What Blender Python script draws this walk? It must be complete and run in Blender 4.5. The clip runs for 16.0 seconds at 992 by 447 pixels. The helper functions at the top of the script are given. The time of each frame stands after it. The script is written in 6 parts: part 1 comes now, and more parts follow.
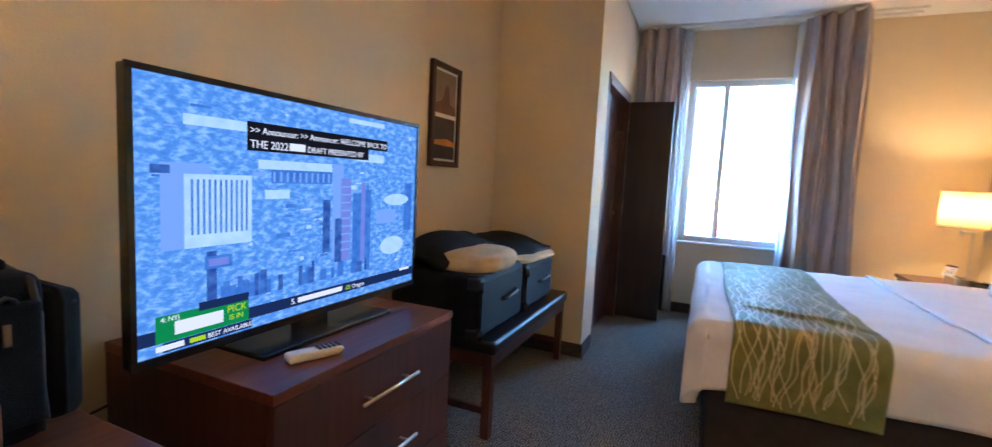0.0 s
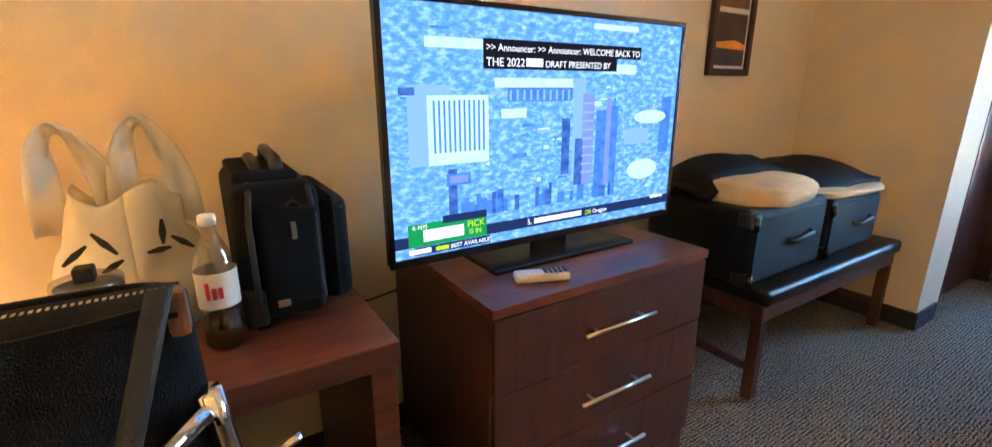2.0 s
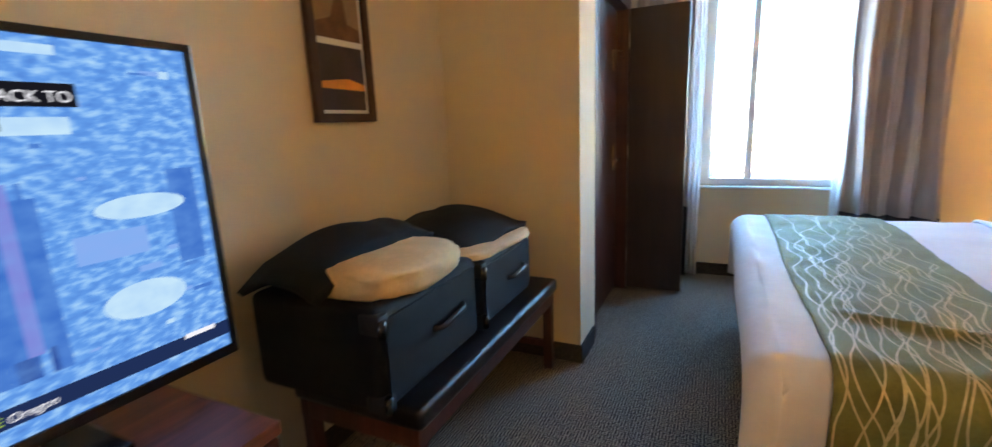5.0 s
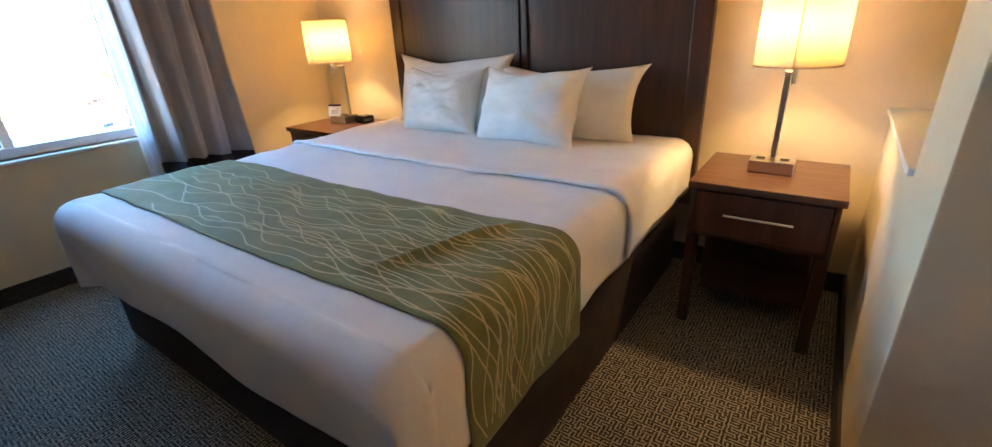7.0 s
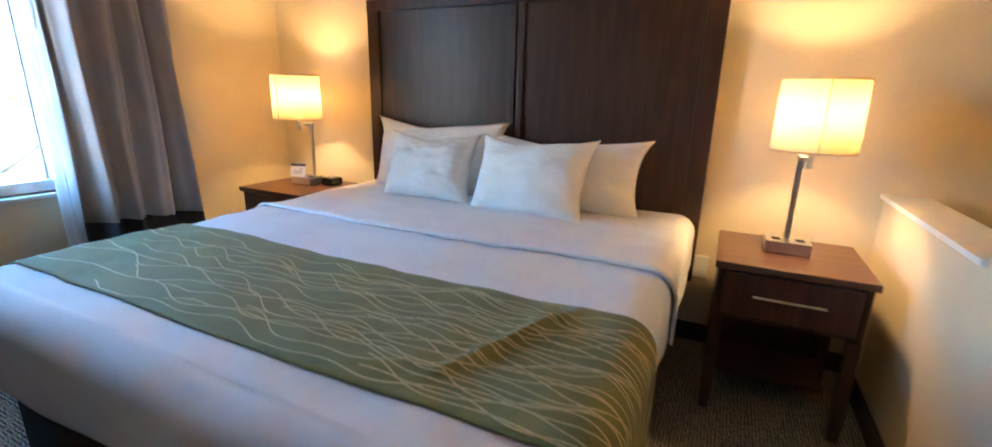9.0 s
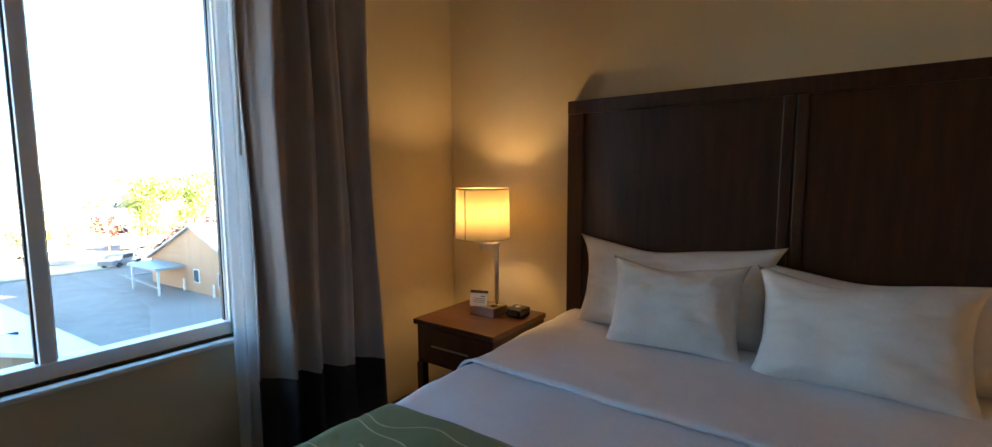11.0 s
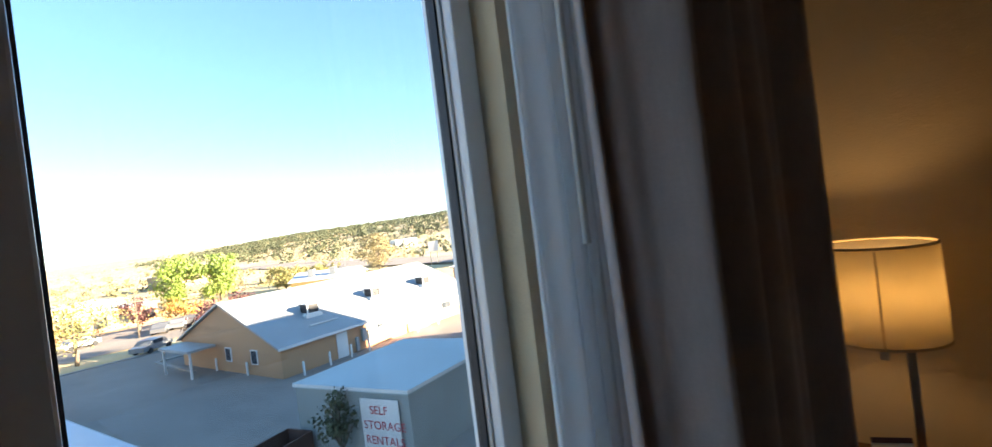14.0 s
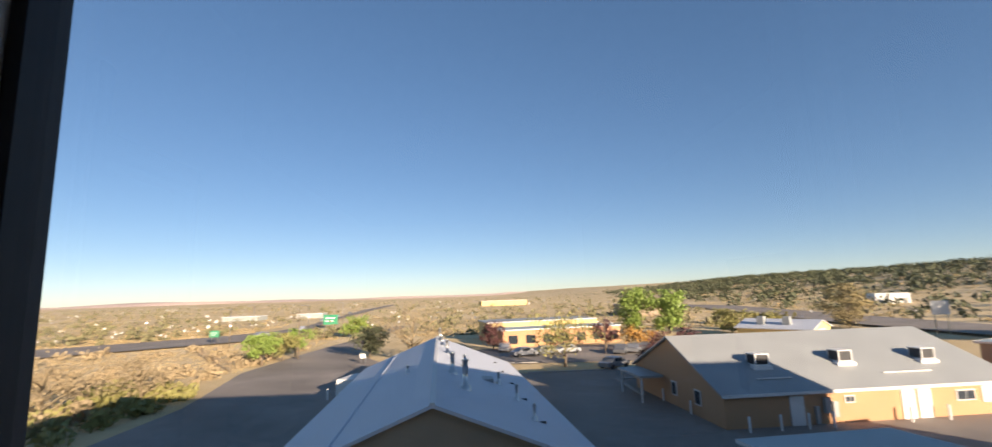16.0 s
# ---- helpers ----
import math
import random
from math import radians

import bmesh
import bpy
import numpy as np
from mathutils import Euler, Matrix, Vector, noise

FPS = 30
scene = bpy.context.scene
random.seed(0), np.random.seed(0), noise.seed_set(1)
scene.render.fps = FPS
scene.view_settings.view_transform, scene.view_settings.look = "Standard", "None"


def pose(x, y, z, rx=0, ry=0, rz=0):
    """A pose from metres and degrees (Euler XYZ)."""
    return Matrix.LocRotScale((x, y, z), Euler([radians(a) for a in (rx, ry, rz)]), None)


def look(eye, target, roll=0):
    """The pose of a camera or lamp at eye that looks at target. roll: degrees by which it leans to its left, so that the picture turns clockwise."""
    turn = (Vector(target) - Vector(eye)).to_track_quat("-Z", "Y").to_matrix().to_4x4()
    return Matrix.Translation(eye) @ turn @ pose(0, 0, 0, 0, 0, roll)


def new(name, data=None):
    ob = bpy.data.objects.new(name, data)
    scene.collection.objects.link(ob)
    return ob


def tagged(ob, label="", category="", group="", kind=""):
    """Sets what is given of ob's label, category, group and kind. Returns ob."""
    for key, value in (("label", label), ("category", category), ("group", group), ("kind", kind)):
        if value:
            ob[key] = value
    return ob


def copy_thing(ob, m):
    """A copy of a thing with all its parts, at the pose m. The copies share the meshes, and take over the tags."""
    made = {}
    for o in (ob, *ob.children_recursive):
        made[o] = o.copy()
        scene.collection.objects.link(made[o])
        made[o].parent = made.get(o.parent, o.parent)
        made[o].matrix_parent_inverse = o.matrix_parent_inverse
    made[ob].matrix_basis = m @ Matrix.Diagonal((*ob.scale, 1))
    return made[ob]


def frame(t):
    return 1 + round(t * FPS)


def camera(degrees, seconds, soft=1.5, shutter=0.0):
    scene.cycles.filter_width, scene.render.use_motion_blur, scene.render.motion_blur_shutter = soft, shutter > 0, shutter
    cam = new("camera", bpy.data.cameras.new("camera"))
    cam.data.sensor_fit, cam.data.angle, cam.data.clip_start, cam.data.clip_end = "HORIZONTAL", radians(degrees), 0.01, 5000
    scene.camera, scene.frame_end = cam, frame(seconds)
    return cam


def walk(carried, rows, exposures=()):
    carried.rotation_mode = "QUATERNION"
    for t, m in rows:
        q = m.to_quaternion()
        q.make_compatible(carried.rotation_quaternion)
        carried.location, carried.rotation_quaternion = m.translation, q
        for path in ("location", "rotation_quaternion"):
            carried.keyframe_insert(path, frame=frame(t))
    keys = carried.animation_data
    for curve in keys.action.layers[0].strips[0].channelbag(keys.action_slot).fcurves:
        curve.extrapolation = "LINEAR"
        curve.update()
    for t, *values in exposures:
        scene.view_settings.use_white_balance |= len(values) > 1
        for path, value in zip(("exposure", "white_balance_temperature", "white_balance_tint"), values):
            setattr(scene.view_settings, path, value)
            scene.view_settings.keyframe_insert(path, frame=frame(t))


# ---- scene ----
cam = camera(92.6, 16.0, soft=1.25, shutter=0.25)
PATH = [
    (0, (1.531, 0.846, 1.268), (0.727, 2.667, 1.079), 3.0),
    (0.5, (1.511, 0.949, 1.27), (0.319, 2.537, 1.029), 1.9),
    (1, (1.54, 0.998, 1.279), (0.034, 2.282, 0.991), 0.9),
    (1.5, (1.539, 1.025, 1.271), (-0.083, 2.144, 0.929), 0.2),
    (2, (1.542, 1.053, 1.252), (-0.088, 2.078, 0.713), -0.2),
    (2.5, (1.55, 1.073, 1.236), (0.002, 2.036, 0.413), -0.4),
    (3, (1.558, 1.131, 1.226), (0.072, 2.133, 0.339), -0.1),
    (5.5, (1.271, 2.069, 1.296), (1.105, 4.028, 0.932), -6.8),
    (6, (1.093, 2.267, 1.294), (1.838, 4.057, 0.802), -9.0),
    (6.5, (1.059, 2.424, 1.277), (2.306, 3.816, 0.566), -5.8),
    (7, (1.073, 2.55, 1.282), (2.568, 3.625, 0.502), -2.9),
    (7.5, (1.014, 2.686, 1.288), (2.602, 3.504, 0.388), -1.5),
    (8, (0.976, 2.768, 1.3), (2.6, 3.429, 0.339), -0.6),
    (8.5, (0.956, 2.854, 1.288), (2.648, 3.517, 0.453), 0.7),
    (9, (1.043, 2.988, 1.269), (2.781, 3.824, 0.74), 1.4),
    (9.5, (1.203, 3.173, 1.374), (2.825, 4.313, 1.111), -0.1),
    (10, (1.216, 3.464, 1.365), (2.799, 4.668, 1.153), 1.1),
    (10.2, (1.203, 3.555, 1.405), (2.776, 4.77, 1.18), 1.2),
    (12.5, (1.483, 4.749, 1.419), (3.198, 5.776, 1.363), -5.2),
    (13, (1.541, 5.008, 1.443), (3.223, 6.09, 1.433), -6.2),
    (13.5, (1.500, 5.270, 1.455), (3.154, 6.394, 1.503), -5.6),
    (14, (1.560, 5.522, 1.550), (3.150, 6.735, 1.533), -7.0),
    (14.5, (1.695, 5.720, 1.533), (2.991, 7.240, 1.633), -4.5),
    (15, (1.750, 5.845, 1.608), (2.659, 7.609, 1.856), -2.8),
    (15.5, (1.785, 5.912, 1.605), (2.322, 7.820, 1.873), -3.0),
    (16, (1.827, 5.902, 1.621), (1.912, 7.879, 1.915), -1.7),
]
LAMP_W, DESK_W, FILL_W, TV_E = 0.25, 0.52, 0.45, 0.0066
EXPOSURES = [
    (0.0, 7.1, 5500, 14), (1.5, 7.6, 5800, 10), (3.0, 8.0, 6000, 10), (5.5, 7.05, 6500, 10), (6.5, 6.95, 6300, 10), (7.0, 6.7, 6300, 10), (7.5, 6.95, 6100, 10), (8.0, 7.3, 5900, 10), (8.5, 7.15, 6000, 10), (9.5, 6.05, 6200, 10),
    (10.2, 5.2, 6500, 10), (12.3, 4.95, 7200, 10), (13.0, 4.6, 7200, 10), (14.0, 3.3, 7000, 15), (14.5, 2.6, 6900, 20),
    (15.0, 1.95, 6950, 22), (15.5, 1.45, 6950, 22), (16.0, 1.4, 6950, 22)]
walk(cam, [(t, look(e, g, r)) for t, e, g, r in PATH], EXPOSURES)

# ---- light ----
SUN_AZ, SUN_EL = 148.0, 12.8   # compass degrees clockwise from +y, elevation
world = bpy.data.worlds.new("sky")
scene.world = world
world.use_nodes = True
wt = world.node_tree
sky = wt.nodes.new("ShaderNodeTexSky")
sky.sky_type = 'NISHITA'
sky.sun_disc = False
sky.sun_elevation = radians(SUN_EL)
sky.sun_rotation = radians(SUN_AZ)
sky.altitude = 1500
sky.ozone_density, sky.dust_density, sky.air_density = 2.2, 0.1, 0.8
wt.nodes["Background"].inputs[1].default_value = 0.10
softer, tone = wt.nodes.new("ShaderNodeGamma"), wt.nodes.new("ShaderNodeHueSaturation")
softer.inputs["Gamma"].default_value, tone.inputs["Saturation"].default_value = 0.70, 1.28
wt.links.new(sky.outputs[0], softer.inputs[0])
wt.links.new(softer.outputs[0], tone.inputs["Color"])
wt.links.new(tone.outputs[0], wt.nodes["Background"].inputs[0])
sun = new("sun", bpy.data.lights.new("sun", 'SUN'))
sun.data.energy, sun.data.angle, sun.data.color = 5.0, radians(0.5), (1.0, 0.86, 0.66)
sd = Vector((math.sin(radians(SUN_AZ)) * math.cos(radians(SUN_EL)), math.cos(radians(SUN_AZ)) * math.cos(radians(SUN_EL)), math.sin(radians(SUN_EL))))
sun.matrix_world = look(sd * 100, (0, 0, 0))


def bulb(x, y, z, watts):
    """A warm bulb inside a lamp shade."""
    li = bpy.data.lights.new("bulb", 'POINT')
    li.energy, li.color, li.shadow_soft_size = watts, (1.0, 0.63, 0.27), 0.035
    ob = new("bulb", li)
    ob.location = (x, y, z)


bulb(3.27, 2.69, 1.235, LAMP_W)
bulb(3.29, 5.50, 1.235, LAMP_W)
bulb(0.34, 0.02, 1.31, DESK_W)
# added warm fill behind the camera, in a lamp that is never in view
bulb(3.0, -0.9, 1.62, FILL_W)

# ---- materials ----
M = {}


def mat(name, col, rough=0.6, metal=0.0, var=0.25, scale=8.0, bump=0.0, bscale=200.0, stretch=(1, 1, 1), col2=None, spec=0.5, detail=5, sheen=0.0, randomize=0.0):
    """Two scales of colour variation plus fine relief."""
    m = bpy.data.materials.new(name)
    m.use_nodes = True
    nt = m.node_tree
    p = nt.nodes["Principled BSDF"]
    p.inputs["Roughness"].default_value = rough
    p.inputs["Metallic"].default_value = metal
    p.inputs["Specular IOR Level"].default_value = spec
    p.inputs["Sheen Weight"].default_value = sheen
    tc = nt.nodes.new("ShaderNodeTexCoord")
    mp = nt.nodes.new("ShaderNodeMapping")
    mp.inputs["Scale"].default_value = stretch
    nt.links.new(tc.outputs["Object"], mp.inputs[0])
    n1 = nt.nodes.new("ShaderNodeTexNoise")
    n1.inputs["Scale"].default_value, n1.inputs["Detail"].default_value = scale, detail
    nt.links.new(mp.outputs[0], n1.inputs["Vector"])
    n2 = nt.nodes.new("ShaderNodeTexNoise")
    n2.inputs["Scale"].default_value, n2.inputs["Detail"].default_value = scale * 9, 3
    nt.links.new(mp.outputs[0], n2.inputs["Vector"])
    ad = nt.nodes.new("ShaderNodeMath")
    ad.operation = 'MULTIPLY_ADD'
    ad.inputs[1].default_value, ad.inputs[2].default_value = 0.4, 0.0
    nt.links.new(n2.outputs["Fac"], ad.inputs[0])
    sm = nt.nodes.new("ShaderNodeMath")
    nt.links.new(n1.outputs["Fac"], sm.inputs[0])
    nt.links.new(ad.outputs[0], sm.inputs[1])
    rp = nt.nodes.new("ShaderNodeValToRGB")
    a = [c * (1 - var) for c in col]
    b = list(col2) if col2 else [min(1, c * (1 + var)) for c in col]
    rp.color_ramp.elements[0].position, rp.color_ramp.elements[1].position = 0.45, 0.95
    rp.color_ramp.elements[0].color, rp.color_ramp.elements[1].color = (*a, 1), (*b, 1)
    nt.links.new(sm.outputs[0], rp.inputs[0])
    out = rp.outputs[0]
    if randomize:
        oi = nt.nodes.new("ShaderNodeObjectInfo")
        hs = nt.nodes.new("ShaderNodeHueSaturation")
        mr = nt.nodes.new("ShaderNodeMapRange")
        mr.inputs[3].default_value, mr.inputs[4].default_value = 1 - randomize, 1 + randomize
        nt.links.new(oi.outputs["Random"], mr.inputs[0])
        nt.links.new(mr.outputs[0], hs.inputs["Value"])
        nt.links.new(out, hs.inputs["Color"])
        out = hs.outputs[0]
    nt.links.new(out, p.inputs["Base Color"])
    if bump:
        nb = nt.nodes.new("ShaderNodeTexNoise")
        nb.inputs["Scale"].default_value, nb.inputs["Detail"].default_value = bscale, 4
        nt.links.new(mp.outputs[0], nb.inputs["Vector"])
        bp = nt.nodes.new("ShaderNodeBump")
        bp.inputs["Strength"].default_value, bp.inputs["Distance"].default_value = bump, 0.004
        nt.links.new(nb.outputs["Fac"], bp.inputs["Height"])
        nt.links.new(bp.outputs[0], p.inputs["Normal"])
    M[name] = m
    return m


def emit(name, col, strength):
    m = bpy.data.materials.new(name)
    m.use_nodes = True
    nt = m.node_tree
    nt.nodes.remove(nt.nodes["Principled BSDF"])
    e = nt.nodes.new("ShaderNodeEmission")
    e.inputs[0].default_value, e.inputs[1].default_value = (*col, 1), strength
    nt.links.new(e.outputs[0], nt.nodes["Material Output"].inputs[0])
    M[name] = m
    return m


def carpet_mat():
    """Woven carpet: dark ground with lighter crossing dashes."""
    m = mat("carpet", (0.06, 0.05, 0.042), 0.95, bump=0.6, bscale=260, spec=0.1)
    nt = m.node_tree
    p = nt.nodes["Principled BSDF"]
    tc = nt.nodes.new("ShaderNodeTexCoord")
    wv = []
    for d in ('X', 'Y'):
        w = nt.nodes.new("ShaderNodeTexWave")
        w.bands_direction = d
        w.inputs["Scale"].default_value, w.inputs["Distortion"].default_value = 24.0, 2.5
        w.inputs["Detail"].default_value, w.inputs["Detail Scale"].default_value = 2.0, 3.0
        nt.links.new(tc.outputs["Object"], w.inputs["Vector"])
        wv.append(w.outputs["Fac"])
    sel = nt.nodes.new("ShaderNodeTexNoise")
    sel.inputs["Scale"].default_value, sel.inputs["Detail"].default_value = 38.0, 1.0
    nt.links.new(tc.outputs["Object"], sel.inputs["Vector"])
    st = nt.nodes.new("ShaderNodeMath")
    st.operation = 'GREATER_THAN'
    st.inputs[1].default_value = 0.5
    nt.links.new(sel.outputs["Fac"], st.inputs[0])
    pick = nt.nodes.new("ShaderNodeMix")
    nt.links.new(st.outputs[0], pick.inputs[0])
    nt.links.new(wv[0], pick.inputs[2])
    nt.links.new(wv[1], pick.inputs[3])
    mx = nt.nodes.new("ShaderNodeMapRange")
    mx.inputs[1].default_value, mx.inputs[2].default_value = 0.45, 0.85
    nt.links.new(pick.outputs[0], mx.inputs[0])
    cm = nt.nodes.new("ShaderNodeMix")
    cm.data_type = 'RGBA'
    nt.links.new(mx.outputs[0], cm.inputs[0])
    cm.inputs[6].default_value = (0.055, 0.047, 0.040, 1)
    cm.inputs[7].default_value = (0.41, 0.35, 0.27, 1)
    nt.links.new(cm.outputs[2], p.inputs["Base Color"])
    return m


def shade_mat():
    m = bpy.data.materials.new("lamp_shade_fabric")
    m.use_nodes = True
    nt = m.node_tree
    nt.nodes.remove(nt.nodes["Principled BSDF"])
    d, t, mx = nt.nodes.new("ShaderNodeBsdfDiffuse"), nt.nodes.new("ShaderNodeBsdfTranslucent"), nt.nodes.new("ShaderNodeMixShader")
    d.inputs[0].default_value = (0.85, 0.80, 0.68, 1)
    t.inputs[0].default_value = (0.90, 0.80, 0.58, 1)
    mx.inputs[0].default_value = 0.5
    nt.links.new(d.outputs[0], mx.inputs[1])
    nt.links.new(t.outputs[0], mx.inputs[2])
    nt.links.new(mx.outputs[0], nt.nodes["Material Output"].inputs[0])
    M["shade"] = m


def sheer_mat():
    m = bpy.data.materials.new("sheer_voile")
    m.use_nodes = True
    nt = m.node_tree
    nt.nodes.remove(nt.nodes["Principled BSDF"])
    d, t, mx = nt.nodes.new("ShaderNodeBsdfDiffuse"), nt.nodes.new("ShaderNodeBsdfTranslucent"), nt.nodes.new("ShaderNodeMixShader")
    d.inputs[0].default_value = (0.90, 0.90, 0.90, 1)
    t.inputs[0].default_value = (0.94, 0.94, 0.95, 1)
    mx.inputs[0].default_value = 0.6
    nt.links.new(d.outputs[0], mx.inputs[1])
    nt.links.new(t.outputs[0], mx.inputs[2])
    nt.links.new(mx.outputs[0], nt.nodes["Material Output"].inputs[0])
    M["sheer"] = m


def pane_mat():
    m = bpy.data.materials.new("window_glass")
    m.use_nodes = True
    nt = m.node_tree
    nt.nodes.remove(nt.nodes["Principled BSDF"])
    t, g, mx = nt.nodes.new("ShaderNodeBsdfTransparent"), nt.nodes.new("ShaderNodeBsdfGlossy"), nt.nodes.new("ShaderNodeMixShader")
    t.inputs[0].default_value = (0.94, 0.96, 0.96, 1)
    g.inputs["Roughness"].default_value = 0.02
    mx.inputs[0].default_value = 0.05
    nt.links.new(t.outputs[0], mx.inputs[1])
    nt.links.new(g.outputs[0], mx.inputs[2])
    nt.links.new(mx.outputs[0], nt.nodes["Material Output"].inputs[0])
    M["pane"] = m


mat("wall_paint", (0.74, 0.62, 0.43), 0.75, var=0.03, scale=1.5, bump=0.35, bscale=170, spec=0.3)
mat("ceiling_paint", (0.80, 0.78, 0.72), 0.9, var=0.03, scale=2, bump=0.4, bscale=140)
mat("white_trim", (0.78, 0.78, 0.76), 0.4, var=0.03, scale=3)
mat("vinyl", (0.80, 0.81, 0.82), 0.35, var=0.03, scale=4)
mat("gasket", (0.03, 0.03, 0.035), 0.6, var=0.2)
mat("mahogany", (0.15, 0.045, 0.026), 0.32, var=0.45, scale=5, stretch=(8, 0.7, 8), bump=0.06, bscale=60, spec=0.5)
mat("mahogany_dark", (0.085, 0.028, 0.018), 0.38, var=0.4, scale=5, stretch=(8, 8, 0.7), bump=0.06, bscale=60)
mat("walnut_top", (0.13, 0.055, 0.03), 0.3, var=0.4, scale=5, stretch=(6, 0.8, 6), bump=0.05, bscale=60)
mat("espresso", (0.055, 0.0195, 0.0095), 0.36, var=0.4, scale=4, stretch=(8, 8, 0.8), bump=0.06, bscale=60)
mat("door_wood", (0.040, 0.020, 0.017), 0.42, var=0.3, scale=3, stretch=(6, 6, 0.5), bump=0.08, bscale=80)
mat("steel", (0.62, 0.60, 0.56), 0.28, 1.0, var=0.08, scale=40, stretch=(1, 1, 12))
mat("chrome", (0.80, 0.80, 0.80), 0.10, 1.0, var=0.03)
mat("black_plastic", (0.010, 0.010, 0.011), 0.25, var=0.2, scale=30)
mat("matte_black", (0.018, 0.018, 0.020), 0.6, var=0.3, scale=30, bump=0.2, bscale=400)
mat("black_nylon", (0.0045, 0.0045, 0.006), 0.75, var=0.5, scale=25, bump=0.9, bscale=450, spec=0.18)
mat("suitcase_cloth", (0.0085, 0.011, 0.016), 0.65, var=0.35, scale=20, bump=0.6, bscale=700, spec=0.2)
mat("black_leather", (0.014, 0.013, 0.015), 0.32, var=0.3, scale=15, bump=0.35, bscale=300)
mat("brown_leather", (0.20, 0.08, 0.035), 0.5, var=0.3, scale=20, bump=0.3, bscale=300)
mat("bed_linen", (0.83, 0.81, 0.83), 0.85, var=0.04, scale=5, bump=0.6, bscale=14, spec=0.2, sheen=0.15)
mat("pillow_linen", (0.84, 0.81, 0.77), 0.85, var=0.05, scale=8, bump=0.7, bscale=18, spec=0.2, sheen=0.15)
mat("runner_green", (0.205, 0.205, 0.060), 0.8, var=0.22, scale=12, bump=0.5, bscale=500, spec=0.2, sheen=0.25)
mat("gold_thread", (0.60, 0.50, 0.26), 0.5, var=0.2, scale=60)
mat("bed_skirt", (0.040, 0.024, 0.020), 0.85, var=0.3, scale=15, bump=0.4, bscale=500)
mat("curtain_taupe", (0.50, 0.41, 0.38), 0.7, var=0.12, scale=20, stretch=(1, 1, 0.3), bump=0.3, bscale=500, sheen=0.3)
mat("curtain_band", (0.022, 0.018, 0.024), 0.75, var=0.2, scale=20, bump=0.3, bscale=500)
mat("base_strip", (0.045, 0.036, 0.030), 0.9, var=0.5, scale=60, bump=0.5, bscale=300)
mat("paper", (0.80, 0.79, 0.75), 0.7, var=0.03)
mat("ink", (0.05, 0.03, 0.06), 0.6, var=0.1)
mat("cream_cloth", (0.66, 0.52, 0.32), 0.85, var=0.12, scale=14, bump=0.4, bscale=50)
mat("remote_white", (0.82, 0.82, 0.80), 0.45, var=0.06)
mat("cola", (0.012, 0.006, 0.004), 0.12, var=0.2)
mat("label_silver", (0.62, 0.60, 0.58), 0.35, var=0.08)
mat("label_red", (0.62, 0.03, 0.04), 0.5, var=0.1)
mat("white_plastic", (0.82, 0.82, 0.80), 0.4, var=0.05)
mat("bag_print", (0.03, 0.03, 0.03), 0.5, var=0.1)
mat("strap_grey", (0.014, 0.0145, 0.016), 0.5, var=0.25, scale=30, bump=0.4, bscale=400)
# outdoors
mat("dry_grass", (0.32, 0.235, 0.115), 0.9, var=0.25, scale=0.3)
mat("dry_ground", (0.66, 0.47, 0.22), 0.95, var=0.25, scale=0.03, detail=10, col2=(0.80, 0.61, 0.35))
mat("far_ridge", (0.56, 0.42, 0.36), 0.95, var=0.12, scale=0.004)
mat("asphalt", (0.26, 0.22, 0.185), 0.9, var=0.3, scale=0.12, detail=8, bump=0.2, bscale=20)
mat("concrete", (0.36, 0.33, 0.29), 0.9, var=0.15, scale=0.8)
mat("metal_roof", (0.33, 0.34, 0.33), 0.5, var=0.08, scale=0.5)
mat("membrane_roof", (0.56, 0.58, 0.62), 0.6, var=0.05, scale=0.4)
mat("storage_roof", (0.37, 0.44, 0.44), 0.6, var=0.10, scale=0.3)
mat("storage_wall", (0.30, 0.32, 0.30), 0.8, var=0.10, scale=0.5)
mat("stucco", (0.50, 0.275, 0.145), 0.9, var=0.08, scale=0.6, bump=0.3, bscale=30)
mat("stucco_tan", (0.34, 0.26, 0.18), 0.9, var=0.1, scale=0.5, bump=0.3, bscale=30)
mat("stucco_yellow", (0.66, 0.50, 0.22), 0.9, var=0.1, scale=0.5)
mat("far_white", (0.72, 0.70, 0.66), 0.7, var=0.08, scale=0.5)
mat("dark_glass", (0.03, 0.04, 0.05), 0.15, var=0.1)
mat("bark", (0.16, 0.12, 0.085), 0.9, var=0.3, scale=3)
mat("leaf_green", (0.19, 0.27, 0.05), 0.7, var=0.35, scale=1.5)
mat("leaf_olive", (0.24, 0.22, 0.07), 0.75, var=0.3, scale=1.5)
mat("leaf_red", (0.10, 0.035, 0.035), 0.75, var=0.3, scale=1.5)
mat("leaf_tan", (0.31, 0.245, 0.115), 0.85, var=0.3, scale=1.0)
mat("leaf_gold", (0.42, 0.22, 0.05), 0.8, var=0.3, scale=1.0)
mat("leaf_dark", (0.075, 0.085, 0.042), 0.8, var=0.35, scale=1.0)
mat("twig", (0.31, 0.235, 0.135), 0.9, var=0.25, scale=1.5)
mat("scrub", (0.17, 0.155, 0.075), 0.9, var=0.4, scale=0.4)
mat("sign_green", (0.03, 0.25, 0.13), 0.5, var=0.1)
mat("sign_red", (0.55, 0.03, 0.05), 0.5, var=0.1)
mat("car_paint", (0.30, 0.31, 0.33), 0.3, 0.3, var=0.1, randomize=0.6)
mat("tyre", (0.02, 0.02, 0.02), 0.8, var=0.2)
mat("rust", (0.10, 0.05, 0.035), 0.8, var=0.4, scale=2)
